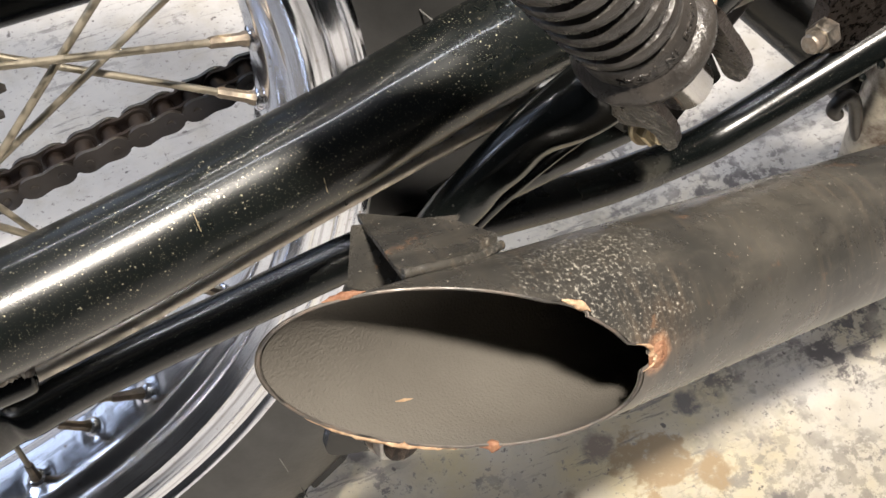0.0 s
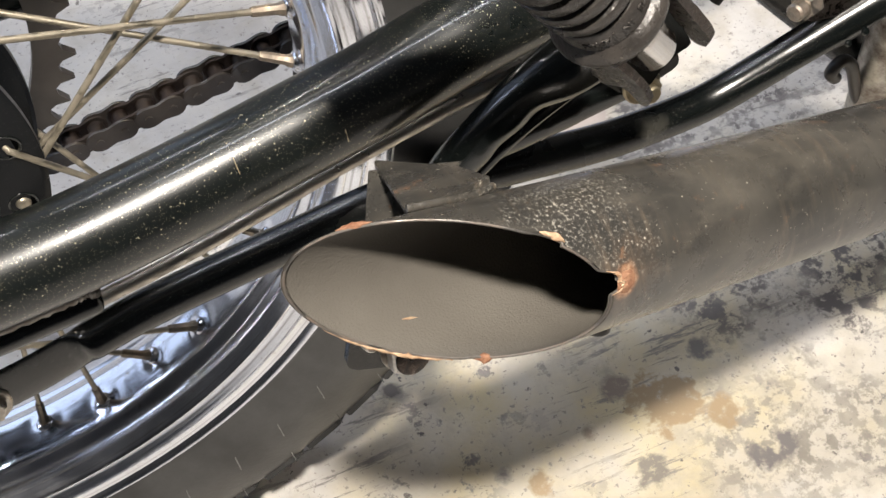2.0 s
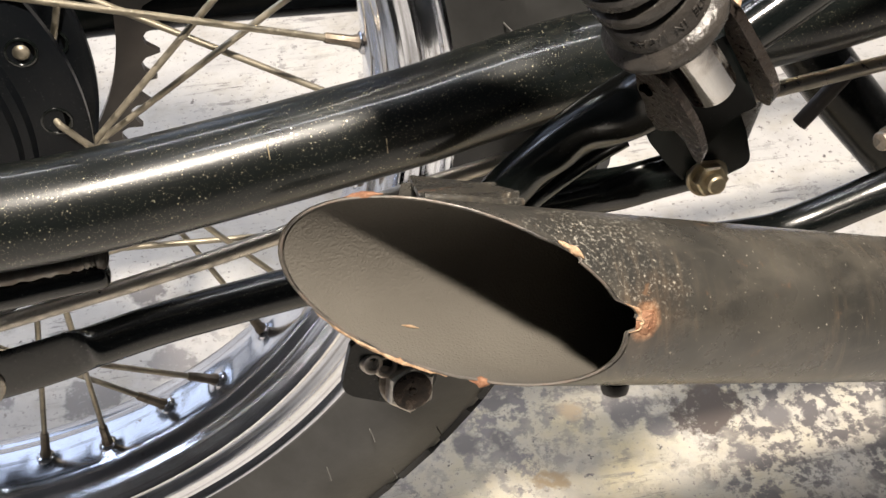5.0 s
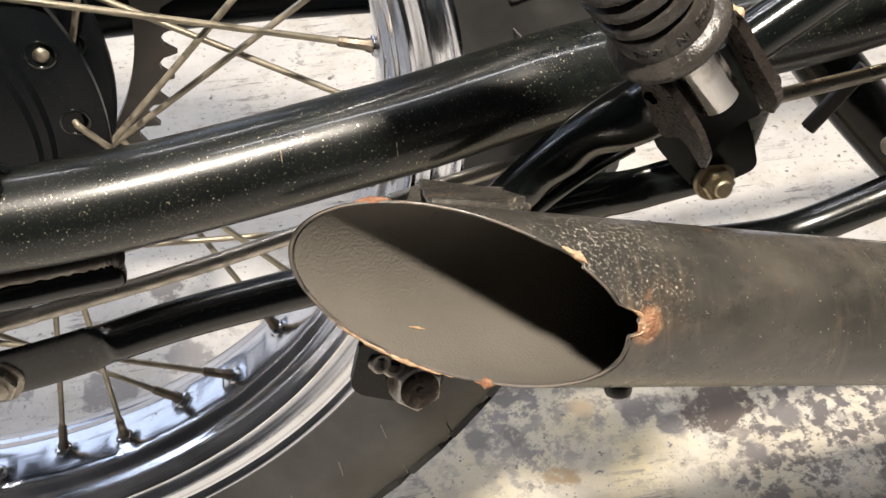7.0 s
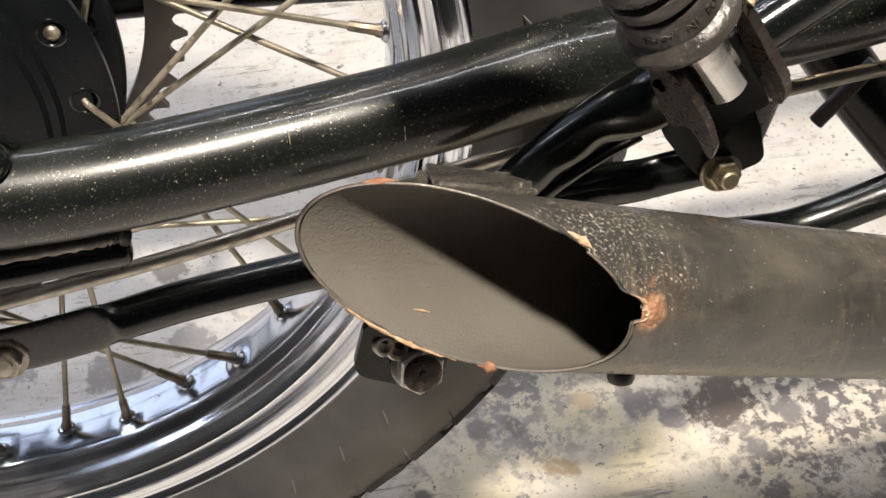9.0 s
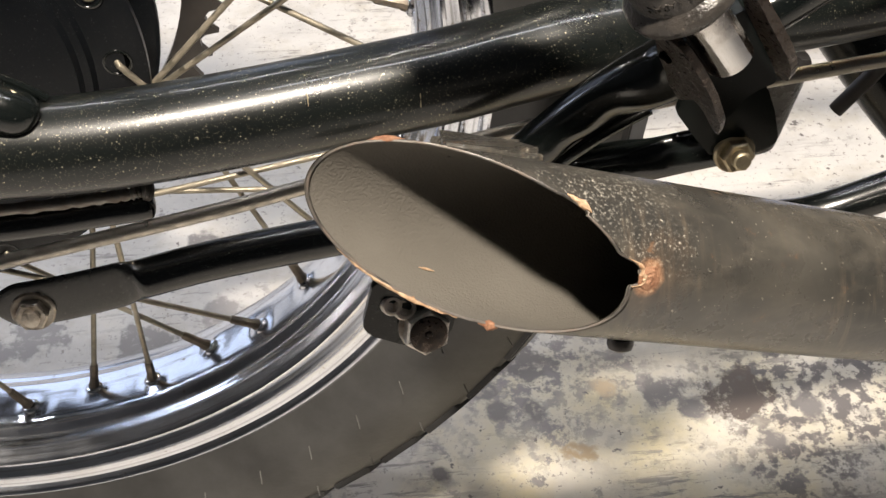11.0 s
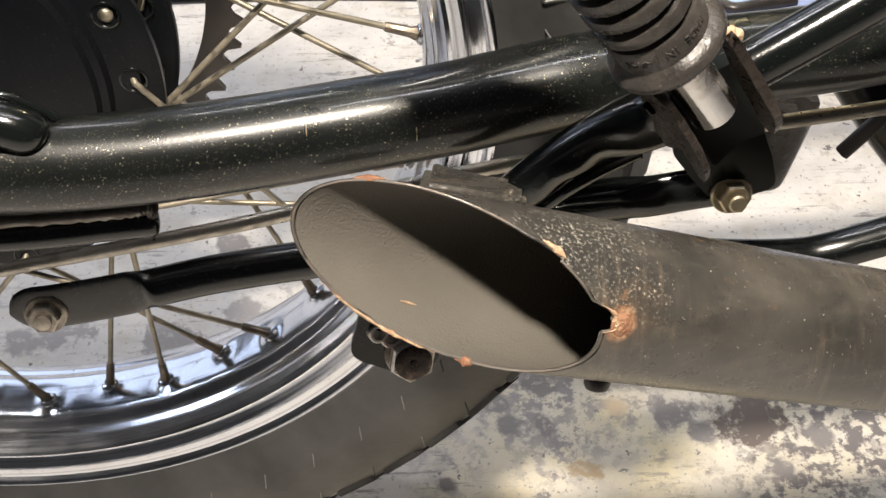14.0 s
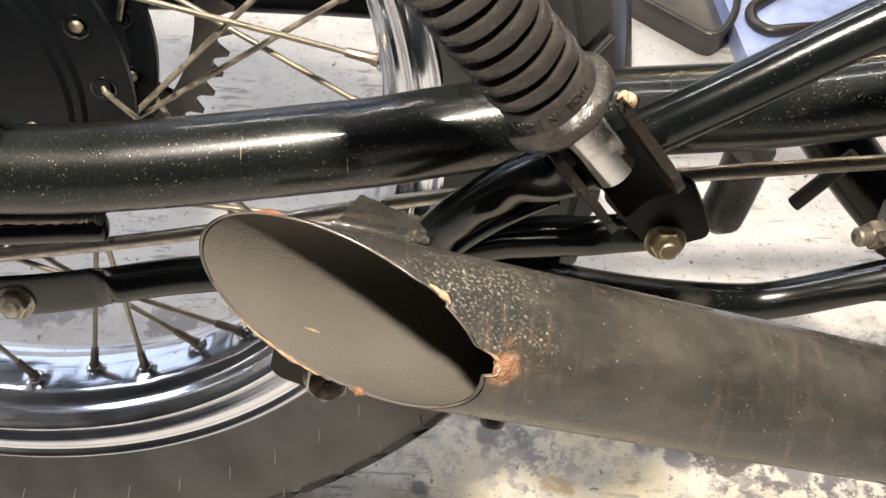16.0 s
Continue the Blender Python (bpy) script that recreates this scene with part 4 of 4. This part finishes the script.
def dented(bm):
    """A crease along the near side of the tube and a dent above it, where it was pinched."""
    for v in bm.verts:
        p = v.co
        for c, r, deep in (((0.2700, -0.1090, 0.3400), 0.0095, 0.0042), ((0.2600, -0.1065, 0.3270), 0.0085, 0.0040), ((0.2510, -0.1045, 0.3160), 0.0080, 0.0034)):
            g = math.exp(-((p - Vector(c)).length / r) ** 2)
            v.co = v.co + Vector((-0.10, 0.80, 0.25)) * deep * g
    return bm


part("bracket_branch", dented(tube(B(), branch_pts, lambda w: 0.0112 - 0.0028 * min(1.0, w * 1.5), 48, True, lambda w: (1.0 + 0.08 * w, 1.0 - 0.30 * max(0.0, w - 0.35), (-0.15, -0.75, 0.65)))), GLOSS, peg, "glossy black branch tube, pinched and dented")
part("branch_seam", tube(B(), [q + Vector((0.0055, -0.0015, -0.0088)) for q in branch_pts[20:]], lambda w: 0.0028 - 0.0012 * w, 12), GLOSS, peg)
stub_pts = curve([(0.2500, -0.0700, 0.2830), (0.2655, -0.0690, 0.2865), (0.2764, -0.0690, 0.2880), (0.2874, -0.0690, 0.2895), (0.2985, -0.0690, 0.2900), (0.3117, -0.0690, 0.2925), (0.3227, -0.0690, 0.2945)], 10)
part("cross_stub", tube(B(), stub_pts, 0.0084, 36, True, lambda w: (1.0, 1.0 - 0.55 * max(0.0, min(1.0, (w - 0.50) / 0.22)), (0.0, -0.9, 0.4))), GLOSS, peg, "glossy black tube end, flattened where it is bolted")


def ear(name, outline, thick, label):
    """A forged clevis ear with worn, rounded edges."""
    bm = plate(B(), rounded(outline, 0.003, 3), thick, 0.0011)
    for v in bm.verts:
        v.co += 0.00035 * noise.noise_vector(v.co * 190)
    return part(name, bm, WORN, peg, label)


tongue = ear("clevis_plate", [(0.2746, -0.1226, 0.3872), (0.2763, -0.1308, 0.3926), (0.2799, -0.1335, 0.3902), (0.2862, -0.1331, 0.3809), (0.2921, -0.1311, 0.3705), (0.2992, -0.1253, 0.3550), (0.3020, -0.1187, 0.3446), (0.3004, -0.1178, 0.3460), (0.2947, -0.1207, 0.3569), (0.2909, -0.1195, 0.3609), (0.2904, -0.1116, 0.3542), (0.2878, -0.1082, 0.3545), (0.2827, -0.1145, 0.3678), (0.2783, -0.1176, 0.3771)], 0.0026, "worn brown clevis ear with a long tongue and a torn hole")
# ragged black disc put on the ear as the shade of a torn hole
bm = disc_stack(B(), [(0.0021, -0.001), (0.0024, 0.0), (0.0019, 0.0003)], 10)
for v in bm.verts:
    v.co += 0.0009 * noise.noise_vector(v.co * 500)
bm.transform(axis_matrix((0.2793, -0.1220, 0.3799), (-0.713, -0.487, -0.504)) @ Matrix.Translation((0, 0, 0.0021)))
part("torn_hole_shade", bm, DARK, tongue)
ear("clevis_plate", [(0.2955, -0.1275, 0.4097), (0.2991, -0.1288, 0.4059), (0.3078, -0.1275, 0.3924), (0.3148, -0.1264, 0.3815), (0.3190, -0.1239, 0.3731), (0.3213, -0.1184, 0.3645), (0.3203, -0.1162, 0.3639), (0.3177, -0.1156, 0.3669), (0.3100, -0.1179, 0.3800), (0.3024, -0.1198, 0.3926), (0.2972, -0.1233, 0.4034)], 0.0032, "worn brown clevis ear")
part("clevis_bridge", plate(B(), rounded([(0.2850, -0.1118, 0.3790), (0.2900, -0.1118, 0.3660), (0.2976, -0.1112, 0.3580), (0.3054, -0.1097, 0.3447), (0.3107, -0.1095, 0.3530), (0.3149, -0.1091, 0.3564), (0.3204, -0.1086, 0.3581), (0.3109, -0.1106, 0.3773), (0.3040, -0.1117, 0.3890)], 0.002), 0.006, 0.001), FLAT, peg, "black clevis web")
for c, r, sd in (((0.2978, -0.1240, 0.4068), 0.0021, 1.0), ((0.2996, -0.1225, 0.4050), 0.0026, 2.0), ((0.3015, -0.1200, 0.4022), 0.0022, 3.0)):
    bm = disc_stack(B(), [(0.15 * r, -0.9 * r), (0.8 * r, -0.5 * r), (r, 0.0), (0.8 * r, 0.5 * r), (0.15 * r, 0.8 * r)], 14)
    for v in bm.verts:
        v.co += 0.0010 * noise.noise_vector(v.co * 420 + Vector((sd, sd, sd)))
    bm.transform(axis_matrix(c, (0.1, -0.7, 0.7)))
    part("weld_blob", bm, SCALE if sd != 3.0 else WORN, peg, "tan weld blob")
PEG0, PEG1 = Vector((0.2978, -0.1237, 0.3780)), Vector((0.2515, -0.130, 0.447))
PA = (PEG1 - PEG0).normalized()
prof = [(0.0000, 0.0118), (0.0004, 0.0145), (0.0012, 0.0166), (0.0028, 0.0180), (0.0048, 0.0182), (0.0064, 0.0172), (0.0074, 0.0156), (0.0080, 0.0148), (0.0150, 0.0146), (0.0158, 0.0140)]
x = 0.0162
while x < 0.125:
    prof += [(x, 0.0108), (x + 0.0016, 0.0108), (x + 0.0019, 0.0138), (x + 0.0023, 0.0147), (x + 0.0030, 0.0150), (x + 0.0056, 0.0150), (x + 0.0064, 0.0146), (x + 0.0069, 0.0125)]
    x += 0.0072
prof += [(x, 0.0135), (x + 0.006, 0.013), (x + 0.007, 0.009)]
bm = disc_stack(B(), [(r, h) for h, r in prof], 72)
for v in bm.verts:
    v.co += 0.00022 * noise.noise_vector(v.co * 160)
bm.transform(axis_matrix(PEG0 + PA * 0.0305, PA))
rubber = part("peg_rubber", bm, PEG, peg, "ribbed grey-black rubber footpeg sleeve")
# raised lettering round the sleeve's plain band, upside down
toward = Vector((-0.33, -0.715, 0.616))
toward = (toward - toward.dot(PA) * PA).normalized()
across = PA.cross(toward)


def letter(ch, angle):
    """One raised letter of rubber on the band."""
    fc = bpy.data.curves.new("letter", "FONT")
    fc.body, fc.size, fc.extrude, fc.align_x, fc.align_y = ch, 0.0036, 0.00030, "CENTER", "CENTER"
    tmp = bpy.data.objects.new("letter", fc)
    me = bpy.data.meshes.new_from_object(tmp)
    bpy.data.objects.remove(tmp)
    e = toward * math.cos(angle) + across * math.sin(angle)
    up = -PA
    right_ = up.cross(e)
    m = Matrix((right_, up, e)).transposed().to_4x4()
    m.translation = PEG0 + PA * (0.0305 + 0.0121) + e * 0.0148
    me.materials.append(PEG)
    settle(new("raised_letter", me), m, rubber)


text_ = "MADE IN JAPAN"
way_ = 1.0 if (-PA).cross(toward).dot(across) > 0 else -1.0
for i, ch in enumerate(text_):
    if ch != " ":
        letter(ch, way_ * radians(-50 + 8.0 * i))
bm = disc_stack(B(), [(0.0068, 0), (0.0076, 0.0007), (0.0076, 0.0340)], 40)
bm.transform(axis_matrix(PEG0, PA))
part("peg_collar", bm, COLLAR, peg, "polished steel collar")
# drop plate with its nut
drop = part("drop_plate", plate(B(), rounded([(0.3020, -0.072, 0.3180), (0.3111, -0.072, 0.3045), (0.3190, -0.072, 0.2940), (0.3240, -0.072, 0.2895), (0.3285, -0.072, 0.2885), (0.3365, -0.072, 0.2925), (0.3445, -0.072, 0.2965), (0.3446, -0.072, 0.3010), (0.3400, -0.072, 0.3150), (0.3345, -0.073, 0.3270), (0.3210, -0.076, 0.3330), (0.3050, -0.076, 0.3280)], 0.002), 0.0030, 0.0008), FLAT, peg, "black drop plate")
bm = hex_head(B(), 0.0112, 0.0048, 0.0082, 0.0036, 0.0036)
bm.transform(axis_matrix((0.3282, -0.0738, 0.2950), (0.05, -0.95, 0.28)))
part("drop_nut", bm, ZINC, drop, "tarnished zinc nut")

# front end of the stay, and what stands beyond it
part("stay_bracket", plate(B(), rounded([(0.425, -0.050, 0.238), (0.450, -0.045, 0.236), (0.520, -0.045, 0.262), (0.520, -0.045, 0.285), (0.470, -0.048, 0.262)], 0.004), 0.004), SATIN, stay)
for k, (q, r) in enumerate((((0.440, -0.062, 0.2560), 0.0016), ((0.4475, -0.062, 0.2600), 0.0020))):
    bm = disc_stack(B(), [(r, 0), (r * 0.8, 0.001), (r * 0.3, 0.0014)], 10)
    bm.transform(axis_matrix(q, (0, -0.7, 0.7)))
    part("paint_run", bm, GLOSS, stay)
part("stand_post", tube(B(), curve([(0.500, -0.030, 0.245), (0.502, -0.030, 0.19), (0.507, -0.030, 0.12), (0.515, -0.028, 0.06)], 6), 0.013, 24), BARE, bike, "dirty bare metal post")
part("spring_hook", tube(B(), curve([(0.472, -0.031, 0.186), (0.468, -0.031, 0.192), (0.474, -0.030, 0.197), (0.482, -0.030, 0.188), (0.492, -0.030, 0.162), (0.500, -0.030, 0.150)], 8), 0.0034, 12), GREASE, bike, "black hook")
part("rubber_stop", tube(B(), curve([(0.3700, -0.012, 0.290), (0.3684, -0.010, 0.2705), (0.3650, -0.010, 0.250), (0.3625, -0.010, 0.2392)], 6), lambda w: 0.0105 * (1 - max(0, w - 0.8) * 2.2), 24), PEG, bike, "grey rubber stop")
part("stand_pin", tube(B(), [(0.408, -0.028, 0.302), (0.3885, -0.030, 0.2745)], 0.0034, 14), GREASE, bike)
part("stand_leg", tube(B(), curve([(0.395, 0.01, 0.300), (0.425, 0.004, 0.262), (0.475, 0.0, 0.205), (0.60, 0.0, 0.06)], 8), 0.0145, 24), SATIN, bike, "black centre stand leg")
bolt = part("pivot_bracket", plate(B(), rounded([(0.418, -0.050, 0.300), (0.418, -0.050, 0.270), (0.50, -0.050, 0.255), (0.52, -0.050, 0.31)], 0.006), 0.008), WORN, bike)
bm = hex_head(B(), 0.0105, 0.0080, 0.0, 0.006, 0.0040)
bm.transform(axis_matrix((0.4190, -0.0555, 0.2850), (-0.85, -0.35, 0.15)))
part("pivot_nut", bm, NUT, bolt, "tarnished zinc nut")
part("engine_case", lathe(B(), [(0.010, -0.05), (0.070, -0.05), (0.080, -0.045), (0.084, -0.03), (0.084, 0.05), (0.010, 0.05)], 64), SATIN, bike, "", Matrix.Translation((0.66, 0.02, 0.34)))

# ---- things on the floor beyond the motorcycle ----
def pan():
    """An open, flat-bottomed pan with one straight side, sloping walls and a rolled rim."""
    plan = rounded([(0.352, 0.492, 0), (0.440, 0.412, 0), (0.460, 0.452, 0), (0.470, 0.525, 0), (0.440, 0.610, 0), (0.350, 0.610, 0), (0.325, 0.545, 0)], 0.022, 6)
    mid = sum(plan, Vector()) / len(plan)
    base = Vector((mid.x, mid.y, 0))
    top = new("drain_pan")
    top.location = base
    PLACED[top.name] = Matrix.Translation(base)

    def ring(bm, grow, h):
        return [bm.verts.new(base + (p - mid) * grow + Vector((0, 0, h))) for p in plan]

    def skin(name, rings, close, material, label):
        bm = B()
        loops = [ring(bm, g, h) for g, h in rings]
        k = len(plan)
        for a, b in zip(loops, loops[1:]):
            for i in range(k):
                bm.faces.new((a[i], a[(i + 1) % k], b[(i + 1) % k], b[i]))
        if close:
            bm.faces.new(loops[0])
        part(name, bm, material, top, label)

    skin("outer_wall", [(0.92, 0.0), (0.95, 0.003), (1.0, 0.026)], True, PAN, "")
    # the inside's lit look is put into a lighter colour than the outside
    skin("inner_wall", [(0.90, 0.004), (0.93, 0.006), (0.975, 0.026)], True, DUSTY, "inside of the pan, coloured lighter as if lit")
    bm = B()
    line = [base + (p - mid) * 0.99 + Vector((0, 0, 0.027)) for p in plan]
    tube(bm, line + [line[0]], 0.0034, 10, False)
    part("rim", bm, PAN, top, "rolled black rim")
    return top


tagged(pan(), "black plastic drain pan with a straight side, standing on the floor", "pan")

tray = new("plastic_tray")
tray.location = (0.585, 0.462, 0.0)
tray.rotation_euler = (0, 0, radians(8))
PLACED[tray.name] = Matrix.Translation((0.585, 0.462, 0.0)) @ Matrix.Rotation(radians(8), 4, "Z")
tagged(tray, "pale blue plastic tray with a black wire handle", "tray")
bm = B()
plate(bm, rounded([(-0.13, -0.08, 0.012), (0.16, -0.08, 0.012), (0.16, 0.12, 0.012), (-0.13, 0.12, 0.012)], 0.02), 0.024, 0.004)
part("tray_body", bm, BLUE, tray, "", PLACED[tray.name])
part("tray_handle", tube(B(), curve([(0.510, 0.500, 0.025), (0.496, 0.482, 0.028), (0.474, 0.460, 0.028), (0.472, 0.440, 0.028), (0.484, 0.428, 0.028), (0.504, 0.431, 0.028), (0.540, 0.440, 0.026)], 8), 0.0052, 12), GREASE, tray, "black wire handle")

post = part("jack_post", tube(B(), [(0.352, 0.362, 0.0), (0.351, 0.361, 0.02), (0.350, 0.360, 0.03), (0.343, 0.356, 0.09), (0.338, 0.352, 0.13)], lambda w: 0.020 if w < 0.3 else 0.0155, 24), WORN, None, "")
tagged(post, "small worn steel post standing on the floor", "post")
